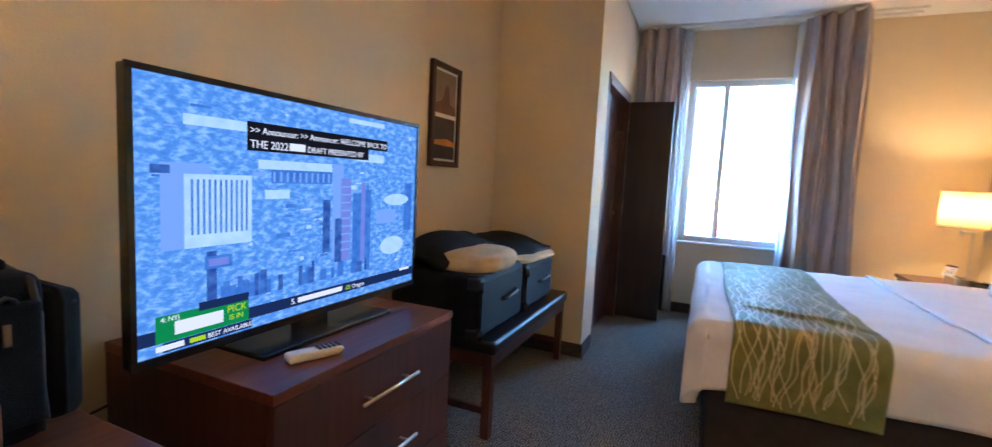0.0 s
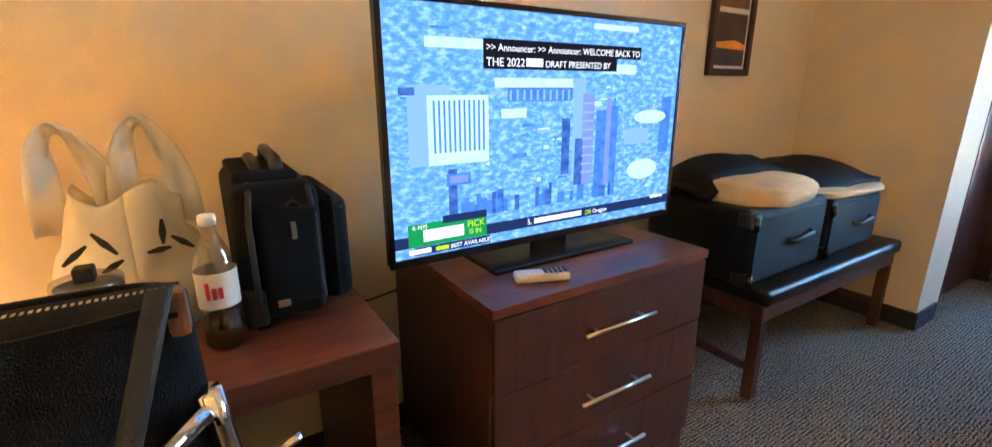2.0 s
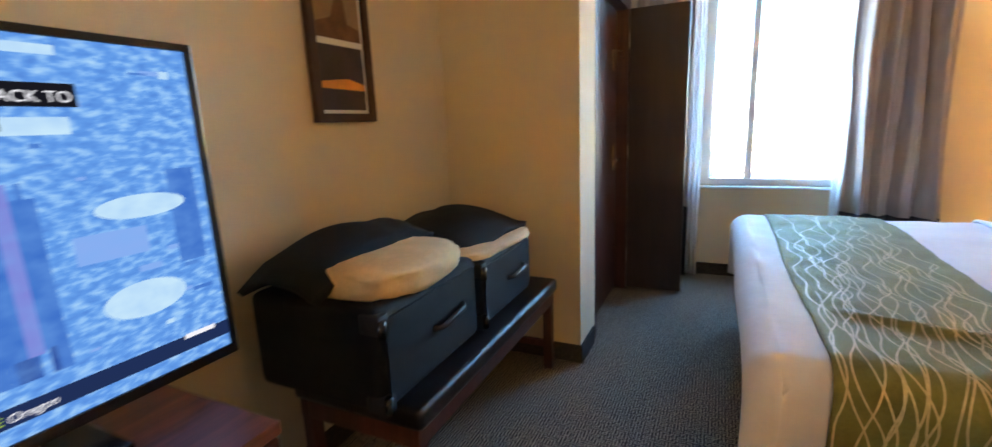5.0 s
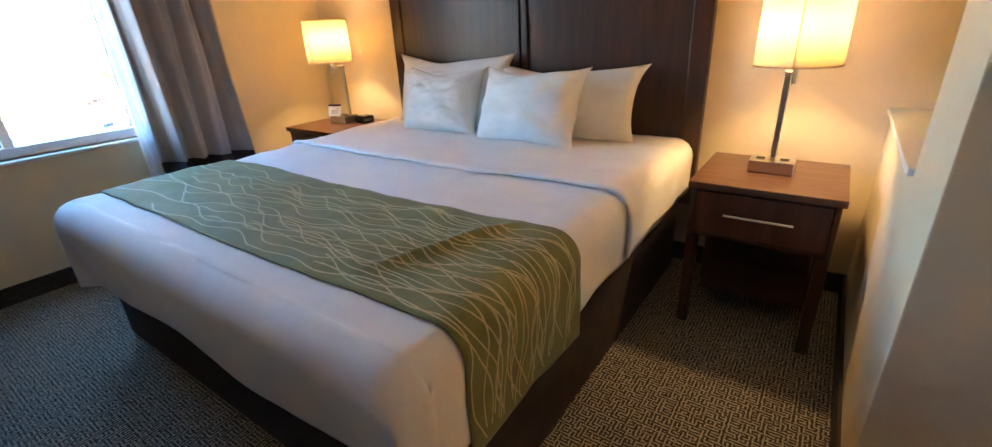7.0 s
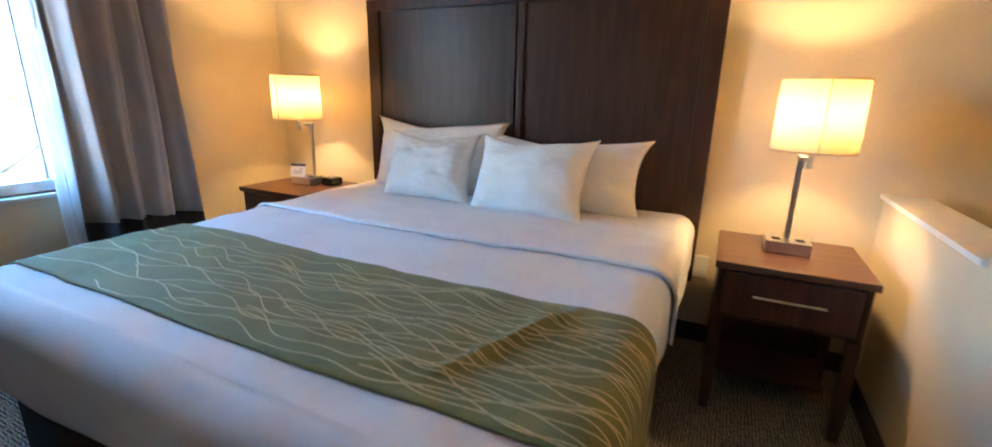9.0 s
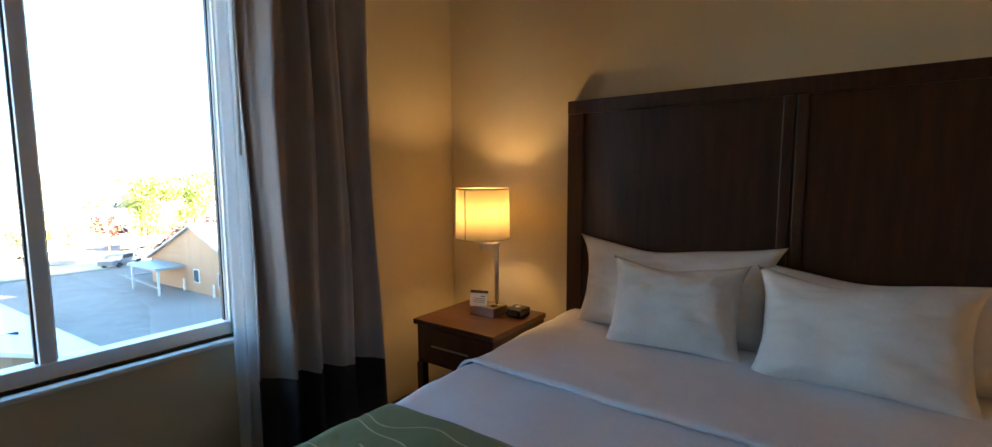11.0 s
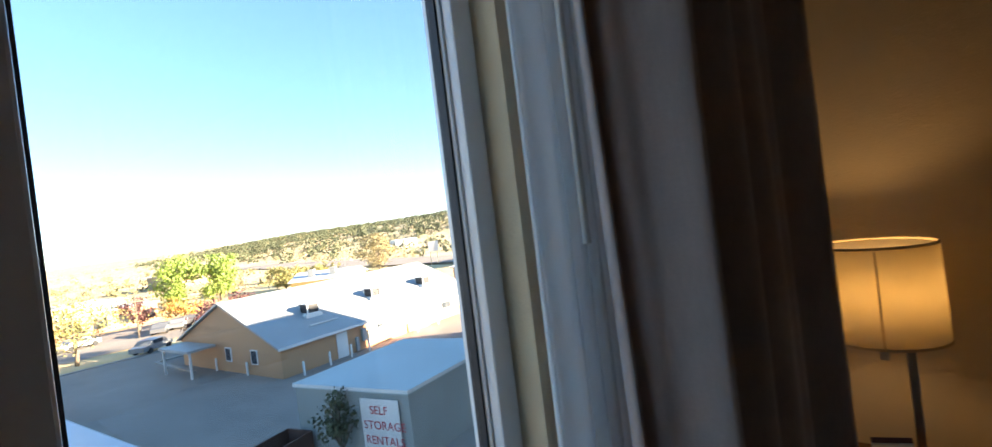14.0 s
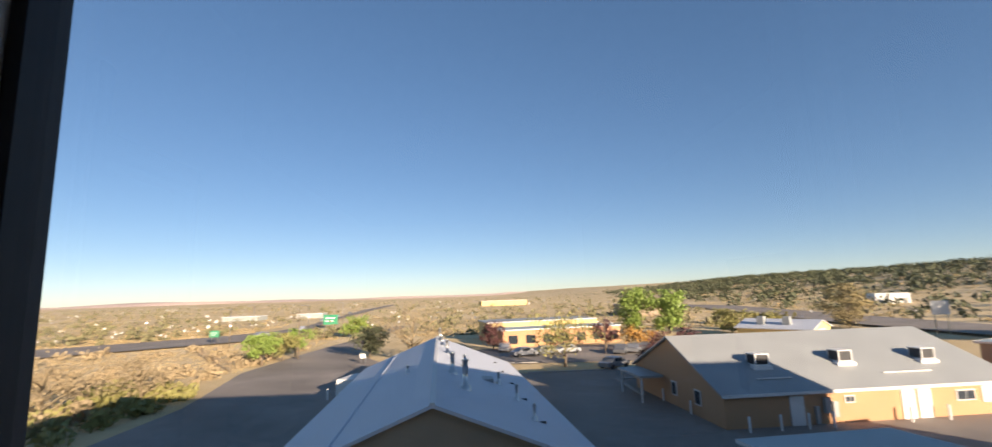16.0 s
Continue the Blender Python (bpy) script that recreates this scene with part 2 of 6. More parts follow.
carpet_mat(), shade_mat(), sheer_mat(), pane_mat()

# ---- building blocks ----


def put(name, bm, material, parent=None, smooth=False):
    me = bpy.data.meshes.new(name)
    bm.normal_update()
    bm.to_mesh(me)
    bm.free()
    if material:
        me.materials.append(M[material])
    if smooth:
        for p in me.polygons:
            p.use_smooth = True
    ob = new(name, me)
    if parent:
        ob.parent = parent
    return ob


def box_bm(lo, hi, bevel=0.0, seg=2):
    bm = bmesh.new()
    bmesh.ops.create_cube(bm, size=1)
    for v in bm.verts:
        v.co = Vector([lo[i] + (v.co[i] + 0.5) * (hi[i] - lo[i]) for i in range(3)])
    if bevel:
        bmesh.ops.bevel(bm, geom=bm.edges[:], offset=bevel, segments=seg, affect='EDGES', profile=0.6)
    return bm


def box(name, lo, hi, material, parent=None, bevel=0.003, seg=2, smooth=False):
    return put(name, box_bm(lo, hi, bevel, seg), material, parent, smooth)


def boxes(name, parts, material, parent=None, bevel=0.003):
    """Several boxes joined in one mesh."""
    bm = bmesh.new()
    for lo, hi in parts:
        b = box_bm(lo, hi, bevel)
        me = bpy.data.meshes.new("tmp")
        b.to_mesh(me)
        b.free()
        bm.from_mesh(me)
        bpy.data.meshes.remove(me)
    return put(name, bm, material, parent)


def each(name, parts, material, parent=None, bevel=0.003):
    """One part for each box."""
    return [box(name, lo, hi, material, parent, bevel) for lo, hi in parts]


def empty(name, loc=(0, 0, 0), label="", category="", group=""):
    ob = new(name)
    ob.location = loc
    ob.empty_display_size = 0.1
    return tagged(ob, label, category, group)


def tube_bm(points, radius, sides=8, taper=None):
    """A round bar along a polyline."""
    bm = bmesh.new()
    pts = [Vector(p) for p in points]
    rings = []
    for i, p in enumerate(pts):
        d = (pts[min(i + 1, len(pts) - 1)] - pts[max(i - 1, 0)]).normalized()
        up = Vector((0, 0, 1)) if abs(d.z) < 0.9 else Vector((1, 0, 0))
        a = d.cross(up).normalized()
        b = d.cross(a).normalized()
        r = radius if taper is None else radius + (taper - radius) * i / max(1, len(pts) - 1)
        rings.append([bm.verts.new(p + (a * math.cos(2 * math.pi * k / sides) + b * math.sin(2 * math.pi * k / sides)) * r) for k in range(sides)])
    for r0, r1 in zip(rings, rings[1:]):
        for k in range(sides):
            bm.faces.new((r0[k], r0[(k + 1) % sides], r1[(k + 1) % sides], r1[k]))
    bm.faces.new(rings[0][::-1])
    bm.faces.new(rings[-1])
    bmesh.ops.recalc_face_normals(bm, faces=bm.faces[:])
    return bm


def tube(name, points, radius, material, parent=None, sides=8, taper=None):
    return put(name, tube_bm(points, radius, sides, taper), material, parent, True)


def lathe(name, profile, material, parent=None, sides=32, centre=(0, 0, 0)):
    """A turned shape from (radius, z) pairs."""
    bm = bmesh.new()
    rings = []
    for r, z in profile:
        rings.append([bm.verts.new((centre[0] + r * math.cos(2 * math.pi * k / sides), centre[1] + r * math.sin(2 * math.pi * k / sides), centre[2] + z)) for k in range(sides)])
    for r0, r1 in zip(rings, rings[1:]):
        for k in range(sides):
            bm.faces.new((r0[k], r0[(k + 1) % sides], r1[(k + 1) % sides], r1[k]))
    return put(name, bm, material, parent, True)


def sheet(name, fn, nu, nv, material, parent=None, thick=0.0, smooth=True):
    """A surface from fn(u, v), u and v in 0..1, with thickness."""
    bm = bmesh.new()
    g = [[bm.verts.new(fn(i / nu, j / nv)) for j in range(nv + 1)] for i in range(nu + 1)]
    for i in range(nu):
        for j in range(nv):
            bm.faces.new((g[i][j], g[i + 1][j], g[i + 1][j + 1], g[i][j + 1]))
    ob = put(name, bm, material, parent, smooth)
    if thick:
        so = ob.modifiers.new("thickness", 'SOLIDIFY')
        so.thickness, so.offset = thick, 0
    return ob


def words(name, text, m, size, material, parent=None):
    """Built-in font lettering as a flat part."""
    cu = bpy.data.curves.new(name, 'FONT')
    cu.body, cu.size, cu.extrude = text, size, 0.0004
    cu.materials.append(M[material])
    ob = new(name, cu)
    ob.matrix_world = m
    if parent:
        ob.parent = parent
        ob.matrix_parent_inverse = Matrix.Translation(parent.location).inverted()
    return ob


def structure(ob, label="", category=""):
    return tagged(ob, label, category, "", "structure")


# ---- the room ----
WX0, WX1, WY0, WY1, CZ = 0.02, 3.62, -1.6, 6.0, 2.80
OX0, OX1, OZ0, OZ1 = 1.28, 2.26, 0.74, 2.33     # window opening
structure(box("floor", (-0.2, -1.8, -0.15), (3.9, 6.2, 0.0), "carpet", bevel=0), "brown woven pattern carpet floor", "floor")
structure(box("ceiling", (-0.2, -1.8, CZ), (3.9, 6.2, CZ + 0.15), "ceiling_paint", bevel=0), "white painted textured ceiling", "ceiling")
structure(box("wall_west", (WX0 - 0.2, -1.8, 0), (WX0, 4.30, CZ), "wall_paint", bevel=0), "beige painted wall behind the television", "wall")
structure(box("wall_east", (WX1, -1.8, 0), (WX1 + 0.2, 6.2, CZ), "wall_paint", bevel=0), "beige painted wall behind the headboard", "wall")
structure(box("wall_south", (WX0, -1.8, 0), (WX1, WY0, CZ), "wall_paint", bevel=0), "beige painted wall", "wall")
structure(boxes("wall_north", [((0.98 - 0.3, WY1, 0), (OX0, 6.13, CZ)), ((OX1, WY1, 0), (WX1, 6.13, CZ)), ((OX0, WY1, 0), (OX1, 6.13, OZ0)), ((OX0, WY1, OZ1), (OX1, 6.13, CZ))], "wall_paint", bevel=0), "beige painted wall around the window", "wall")
# the box in the corner with a doorway in its side
BX, BY = 0.783, 4.182
DY0, DY1, DZ = 4.50, 5.46, 2.06
structure(boxes("wall_closet", [((WX0, BY, 0), (BX, BY + 0.12, CZ)), ((BX - 0.13, BY + 0.12, 0), (BX, DY0, CZ)), ((BX - 0.13, DY1, 0), (BX, WY1, CZ)), ((BX - 0.13, DY0, DZ), (BX, DY1, CZ)), ((-0.2, BY + 0.121, 0), (WX0, 6.2, CZ)), ((WX0, 6.0, 0), (BX - 0.13, 6.2, CZ))], "wall_paint", bevel=0), "beige painted projecting wall with a doorway", "wall")
structure(boxes("door_frame", [((BX - 0.14, DY0 - 0.002, 0), (BX + 0.004, DY0 + 0.03, DZ)), ((BX - 0.14, DY1 - 0.03, 0), (BX + 0.014, DY1 + 0.002, DZ)), ((BX - 0.14, DY0 + 0.03, DZ - 0.03), (BX + 0.014, DY1 - 0.03, DZ)), ((BX, DY1 + 0.002, 0), (BX + 0.012, DY1 + 0.05, DZ + 0.05)), ((BX, DY0 - 0.002, DZ + 0.002), (BX + 0.012, DY1 + 0.002, DZ + 0.05))], "mahogany_dark"), "dark wood door frame", "door frame")
# half wall with post
structure(boxes("wall_post", [((2.26, 2.05, 0), (2.64, 2.345, CZ))], "wall_paint", bevel=0.004), "beige painted full-height wall end", "wall")
structure(boxes("wall_half", [((2.64, 2.20, 0), (WX1, 2.343, 0.865))], "wall_paint", bevel=0), "beige painted half wall beside the nightstand", "wall")
structure(box("trim", (2.64, 2.185, 0.865), (WX1, 2.36, 0.885), "white_trim"), "white cap on the half wall", "trim")
structure(boxes("baseboard", [((WX0, -1.6, 0), (WX0 + 0.012, BY, 0.10)), ((WX0 + 0.012, BY - 0.012, 0), (BX + 0.012, BY, 0.10)), ((BX, BY, 0), (BX + 0.012, DY0 - 0.052, 0.10)), ((BX, DY1 + 0.052, 0), (BX + 0.012, WY1, 0.10)), ((BX + 0.012, WY1 - 0.012, 0), (WX1, WY1, 0.10)), ((WX1 - 0.012, 2.343, 0), (WX1, WY1 - 0.012, 0.10)), ((2.248, 2.038, 0), (2.26, 2.357, 0.10)), ((2.26, 2.345, 0), (WX1 - 0.012, 2.357, 0.10)), ((2.26, 2.038, 0), (2.64, 2.05, 0.10)), ((WX1 - 0.012, -1.6, 0), (WX1, 2.20, 0.10))], "base_strip", bevel=0.002), "dark carpeted baseboard strip", "baseboard")


def window():
    y0, y1 = 6.055, 6.125
    w = structure(empty("window_1", (0, 0, 0)), "white vinyl sliding window with a stone-white sill", "window")
    f = 0.055
    boxes("frame", [((OX0, y0, OZ0), (OX0 + f, y1, OZ1)), ((OX1 - f, y0, OZ0), (OX1, y1, OZ1)), ((OX0 + f, y0, OZ0), (OX1 - f, y1, OZ0 + f)), ((OX0 + f, y0, OZ1 - f), (OX1 - f, y1, OZ1)), ((OX0 + f, y0 + 0.022, OZ0 + f), (OX0 + f + 0.02, y1 - 0.01, OZ1 - f)), ((OX1 - f - 0.006, y0 + 0.022, OZ0 + f), (OX1 - f, y1 - 0.01, OZ1 - f))], "vinyl", w, 0.004)
    boxes("mullion", [((1.598, y0 + 0.004, OZ0 + f), (1.642, y1 - 0.012, OZ1 - f))], "vinyl", w, 0.004)
    boxes("gasket", [((1.642, y0 + 0.03, OZ0 + f), (1.649, y1 - 0.02, OZ1 - f)), ((1.591, y0 + 0.03, OZ0 + f), (1.598, y1 - 0.02, OZ1 - f)), ((OX1 - f - 0.011, y0 + 0.03, OZ0 + f), (OX1 - f - 0.006, y1 - 0.02, OZ1 - f))], "gasket", w, 0)
    for a, b in ((OX0 + f, 1.598), (1.642, OX1 - f)):
        p = box("pane", (a, 6.092, OZ0 + f), (b, 6.096, OZ1 - f), "pane", w, 0)
        p.visible_shadow = False
    box("sill", (OX0 - 0.03, 5.965, OZ0 - 0.02), (OX1 + 0.03, y0, OZ0), "white_trim", w, 0.006)


window()


def closed_door():
    d = structure(empty("door_1", (0, 0, 0)), "dark wood closed door with lever handle and security latch", "door")
    box("leaf", (0.672, DY0 + 0.032, 0.012), (0.715, DY1 - 0.032, DZ - 0.032), "mahogany_dark", d)
    boxes("handle", [((0.716, 5.30, 0.93), (0.724, 5.35, 1.12)), ((0.724, 5.315, 1.0), (0.770, 5.335, 1.02)), ((0.757, 5.20, 1.0), (0.772, 5.335, 1.02))], "chrome", d, 0.003)
    boxes("latch", [((0.716, 5.28, 1.62), (0.722, 5.33, 1.76)), ((0.722, 5.295, 1.74), (0.775, 5.315, 1.75)), ((0.765, 5.295, 1.70), (0.775, 5.42, 1.71))], "chrome", d, 0.002)


def open_door():
    d = structure(empty("door_2", (0, 0, 0)), "dark wood door leaf standing open before the window wall", "door")
    box("leaf", (0.80, 5.462, 0.012), (1.193, 5.505, 2.04), "door_wood", d)
    each("hinge", [((0.786, 5.463, z), (0.80, 5.51, z + 0.10)) for z in (0.2, 1.0, 1.78)], "steel", d, 0.002)


closed_door()
open_door()


def curtain(name, x0, x1, y, waves, amp, label, flare=0.0, swing=0.0):
    c = empty(name, (x0, y, 0), label, "curtain", "window curtains")
    w = x1 - x0

    def fold(u, z):
        s = 1 - 0.12 * (1 - z / CZ) * math.sin(u * 5)
        return -swing * u + amp * s * (math.sin(2 * math.pi * waves * u + 0.5 * math.sin(z * 0.9)) + 0.3 * math.sin(2 * math.pi * waves * 2.3 * u + z * 0.5))
    sheet("drape", lambda u, v: (u * w + 0.012 * math.sin(v * 7 + u * 9) + flare * u * (1 - v) * 0.78, fold(u, 0.60 + v * 2.18), 0.60 + v * 2.18), 110, 14, "curtain_taupe", c, 0.004)
    sheet("band", lambda u, v: (u * w + 0.012 * math.sin(u * 9) + flare * u * (1 - 0.22 * v), fold(u, 0.04 + v * 0.56), 0.04 + v * 0.56), 110, 4, "curtain_band", c, 0.004)
    return c


curtain("curtain", 2.18, 2.62, 5.76, 4.2, 0.048, "taupe pleated curtain with a dark bottom band", 0.07, 0.15)
curtain("curtain", 0.81, 1.20, 5.75, 3.4, 0.04, "taupe pleated curtain with a dark bottom band")


def sheer(x0, x1, y, waves):
    c = empty("sheer_curtain", (x0, y, 0), "white translucent sheer curtain gathered beside the window", "curtain", "sheer curtains")
    w = x1 - x0
    sheet("voile", lambda u, v: (u * w, 0.02 * math.sin(2 * math.pi * waves * u + v) * (1 + 0.2 * math.sin(v * 4)), 0.03 + v * 2.75), 70, 10, "sheer", c, 0.002)


sheer(2.14, 2.42, 5.88, 6)
sheer(1.13, 1.28, 5.88, 4)
for wx, wy, zb in ((2.18, 5.835, 1.50), (2.36, 5.832, 1.50)):
    o = tube("curtain_wand", [(wx, wy, 2.74), (wx, wy, zb)], 0.006, "white_plastic")
    tagged(o, "white plastic curtain wand hanging before the sheer", "curtain wand", "curtain wands")
structure(boxes("curtain_track", [((BX, 5.735, CZ - 0.02), (3.0, 5.765, CZ)), ((BX, 5.865, CZ - 0.02), (3.0, 5.895, CZ))], "white_trim"), "white curtain track on the ceiling", "curtain track")

# ---- bed ----
BX0, BX1, BYA, BYB, BT, BR = 1.50, 3.54, 3.10, 5.12, 0.685, 0.075


def bedtop(x, s, off=0.0):
    """The bedding's cross-section: s from -1 (near hem) over the top to 1 (far hem)."""
    half, drop = (BYB - BYA) / 2, 0.42
    L = half + drop - BR * 0.43
    d = abs(s) * L
    flat = half - BR
    arc = BR * math.pi / 2
    if d < flat:
        y, z, ny, nz = d, 0, 0, 1
    elif d < flat + arc:
        a = (d - flat) / BR
        y, z, ny, nz = flat + BR * math.sin(a), -BR + BR * math.cos(a), math.sin(a), math.cos(a)
    else:
        y, z, ny, nz = half + 0.02 * (d - flat - arc), -BR - (d - flat - arc), 1, 0
    sg = 1 if s >= 0 else -1
    n = noise.noise(Vector((x * 3.1, s * 3.5, 2.0))) * 0.012 + noise.noise(Vector((x * 9, s * 9, 5))) * 0.007
    n += 0.006 * math.sin(x * 13 + 2 * s) * max(0, abs(s) - 0.7) * 3
    o = off + n
    return Vector((x, (BYA + BYB) / 2 + sg * (y + ny * o), BT + z + nz * o))


def bed():
    b = empty("bed", (2.5, 4.11, 0), "king bed with white linen and a dark fabric base", "bed")
    inv = (-2.5, -4.11, 0)
    def loc(v):
        return (v[0] + inv[0], v[1] + inv[1], v[2])
    box("base", loc((1.60, 3.125, 0.0)), loc((3.53, 5.09, 0.47)), "bed_skirt", b, 0.02, 3)

    def duvet(u, v):
        lim = 0.885 + 0.085 * max(0.0, 1 - u / 0.3)
        s = lim * (-1 + 2 * v)
        x = BX0 + (BX1 - BX0) * max(0, (u - 0.16) / 0.84)
        p = bedtop(max(x, BX0 + 0.001), s)
        if u < 0.16:                    # the foot end rolls down
            k = 1 - u / 0.16
            a = min(1, k / 0.28) * math.pi / 2
            down = max(0, (k - 0.28) / 0.72) * 0.31
            topz = p.z
            cx = BX0 + BR
            p.x = cx - BR * math.sin(a) + 0.09 * max(0, k - 0.28) + 0.008 * math.sin(s * 9) * k
            zz = topz - BR * (1 - math.cos(a)) - down
            low = BT - 0.385
            p.z = max(zz, low + 0.01 * math.sin(s * 7)) if topz > low + 0.02 else topz
            yc = (BYA + BYB) / 2
            p.y = yc + (p.y - yc) * (1 - 0.045 * k)
        else:
            p.x = max(p.x, BX0 + BR + (u - 0.16) * 0.2)
        return loc(p)
    sheet("duvet", duvet, 90, 120, "bed_linen", b, 0.012)
    sheet("folded_sheet", lambda u, v: loc(bedtop(2.62 + u * 0.90 + 0.015 * math.sin(v * 8), -0.865 + 1.73 * v, 0.012 + 0.010 * math.exp(-u * 14))), 24, 100, "bed_linen", b, 0.012)


bed()


def runner():
    r = empty("bed_runner", (1.95, 4.11, BT), "olive green bed runner embroidered with gold wavy stems", "bed runner")
    inv = (-1.95, -4.11, -BT)
    def loc(v):
        return (v[0] + inv[0], v[1] + inv[1], v[2] + inv[2])
    def crease(x, s):
        return 0.020 * math.exp(-((s + 0.507 + 0.286 * (x - 1.95)) / 0.016) ** 2) * max(0, min(1, (x - 1.72) * 6, (2.25 - x) * 8))
    def at(x, s, o=0.0):
        return bedtop(x, s, 0.012 + o + crease(x, s))
    sheet("cloth", lambda u, v: loc(at(1.675 + 0.555 * u + 0.008 * math.sin(v * 11), -0.935 + 1.87 * v)), 40, 230, "runner_green", r, 0.006)
    bm = bmesh.new()
    rnd = random.Random(4)
    for k in range(30):
        x0 = 1.70 + 0.485 * (k + 0.5) / 30
        ph, am, fr = rnd.uniform(0, 6), rnd.uniform(0.014, 0.034), rnd.uniform(9, 17)
        sa, sb = -0.925 + rnd.uniform(0, 0.04), rnd.choice((rnd.uniform(-0.5, 0.1), rnd.uniform(0.1, 0.85)))
        prev = None
        n = 90
        for i in range(n + 1):
            s = sa + (sb - sa) * i / n
            x = x0 + am * math.sin(fr * s + ph) + 0.015 * math.sin(2.3 * fr * s + ph * 2)
            x = min(2.195, max(1.69, x))
            a, c = at(x - 0.0026, s, 0.0055), at(x + 0.0026, s, 0.0055)
            cur = (bm.verts.new(loc(a)), bm.verts.new(loc(c)))
            if prev:
                bm.faces.new((prev[0], prev[1], cur[1], cur[0]))
            prev = cur
    put("embroidery", bm, "gold_thread", r)


runner()


def headboard():
    h = empty("headboard", (3.58, 4.097, 0), "tall dark-stained two-panel wooden headboard", "headboard")
    x0, x1 = -0.024, 0.038
    y0, y1 = -1.03, 1.03
    box("panel", (x0 + 0.012, y0 + 0.02, 0.35), (x1, y1 - 0.02, 1.80), "espresso", h)
    each("rail", [((x0 - 0.004, y0, 1.74), (x1 - 0.004, y1, 1.808)), ((x0, y0 + 0.09, 0.35), (x1 - 0.008, y1 - 0.09, 0.45))], "espresso", h, 0.005)
    each("stile", [((x0, y0, 0.35), (x1 - 0.006, y0 + 0.09, 1.74)), ((x0, y1 - 0.09, 0.35), (x1 - 0.006, y1, 1.74)), ((x0, -0.045, 0.45), (x1 - 0.008, -0.006, 1.74)), ((x0, 0.006, 0.45), (x1 - 0.008, 0.045, 1.74))], "espresso", h, 0.005)


headboard()


def pillow(y, x, z, w, h, lean, turn, seed):
    """A stuffed pillow standing on its edge, with pulled-out corners."""
    bm = bmesh.new()
    n = 34
    for side in (1, -1):
        g = []
        for i in range(n + 1):
            row = []
            for j in range(n + 1):
                u, v = -1 + 2 * i / n, -1 + 2 * j / n
                e = max(0, (1 - abs(u) ** 2.6) * (1 - abs(v) ** 2.6)) ** 0.55
                pull = 1 - 0.13 * (1 - abs(u) ** 2.5) * abs(v) ** 3 - 0.10 * (1 - abs(v) ** 2.5) * abs(u) ** 3 + 0.05 * abs(u * v) ** 8
                sag = -0.025 * math.exp(-((u - 0.25 * math.sin(seed)) / 0.45) ** 2) * max(0, v) ** 2
                nz = noise.noise(Vector((u * 2.2 + seed, v * 2.2, seed))) * 0.03 + noise.noise(Vector((u * 6 + seed, v * 6, seed))) * 0.010
                corner = max(0.0, 1 - math.hypot(1 - abs(u), 1 - abs(v)) / 0.9)
                nz += 0.011 * corner * math.sin(11 * math.atan2(1 - abs(v), 1 - abs(u) + 0.02) + seed) * side + 0.007 * noise.noise(Vector((u * 3 + v * 5 + seed, v * 12 - u * 4, seed)))
                row.append(bm.verts.new((side * (0.115 * e) + nz * e, u * w / 2 * pull, v * h / 2 * pull + sag)))
            g.append(row)
        for i in range(n):
            for j in range(n):
                q = (g[i][j], g[i + 1][j], g[i + 1][j + 1], g[i][j + 1])
                bm.faces.new(q if side > 0 else q[::-1])
    bmesh.ops.remove_doubles(bm, verts=bm.verts[:], dist=0.0005)
    ob = put("pillow", bm, "pillow_linen", None, True)
    ob.matrix_world = pose(x, y, z, 0, lean, turn)
    tagged(ob, "plump white pillow leaning against the headboard", "pillow", "pillows on the bed")


pillow(4.55, 3.44, 0.890, 0.88, 0.45, 14, 0, 1)
pillow(3.77, 3.44, 0.855, 0.88, 0.41, 14, 0, 7)
pillow(4.48, 3.27, 0.860, 0.54, 0.40, 24, 4, 13)
pillow(3.86, 3.23, 0.865, 0.62, 0.42, 24, -3, 21)


def nightstand(y):
    n = empty("nightstand", (3.0, y, 0), "dark wood nightstand with one drawer and open shelf", "nightstand", "nightstands by the bed")
    w, d = 0.53, 0.50
    box("top", (0, 0, 0.632), (d, w, 0.66), "walnut_top", n, 0.003)
    boxes("carcass", [((0.02, 0.012, 0.42), (d, 0.032, 0.631)), ((0.02, w - 0.032, 0.42), (d, w - 0.012, 0.631)), ((d - 0.02, 0.032, 0.42), (d, w - 0.032, 0.631)), ((0.03, 0.032, 0.42), (d - 0.02, w - 0.032, 0.44))], "espresso", n)
    box("drawer", (0.012, 0.036, 0.445), (0.032, w - 0.036, 0.622), "mahogany_dark", n)
    tube("handle", [(-0.012, w / 2 - 0.12, 0.54), (-0.012, w / 2 + 0.12, 0.54)], 0.005, "steel", n)
    each("leg", [((0.012, 0.012, 0), (0.055, 0.055, 0.42)), ((0.012, w - 0.055, 0), (0.055, w - 0.012, 0.42)), ((d - 0.045, 0.012, 0), (d - 0.002, 0.055, 0.42)), ((d - 0.045, w - 0.055, 0), (d - 0.002, w - 0.012, 0.42))], "espresso", n)
    box("back", (d - 0.018, 0.056, 0.06), (d - 0.004, w - 0.056, 0.419), "espresso", n)
    box("shelf", (0.20, 0.056, 0.09), (d - 0.02, w - 0.056, 0.108), "espresso", n)
    return n


ns = nightstand(2.44)
copy_thing(ns, pose(3.0, 5.222, 0))


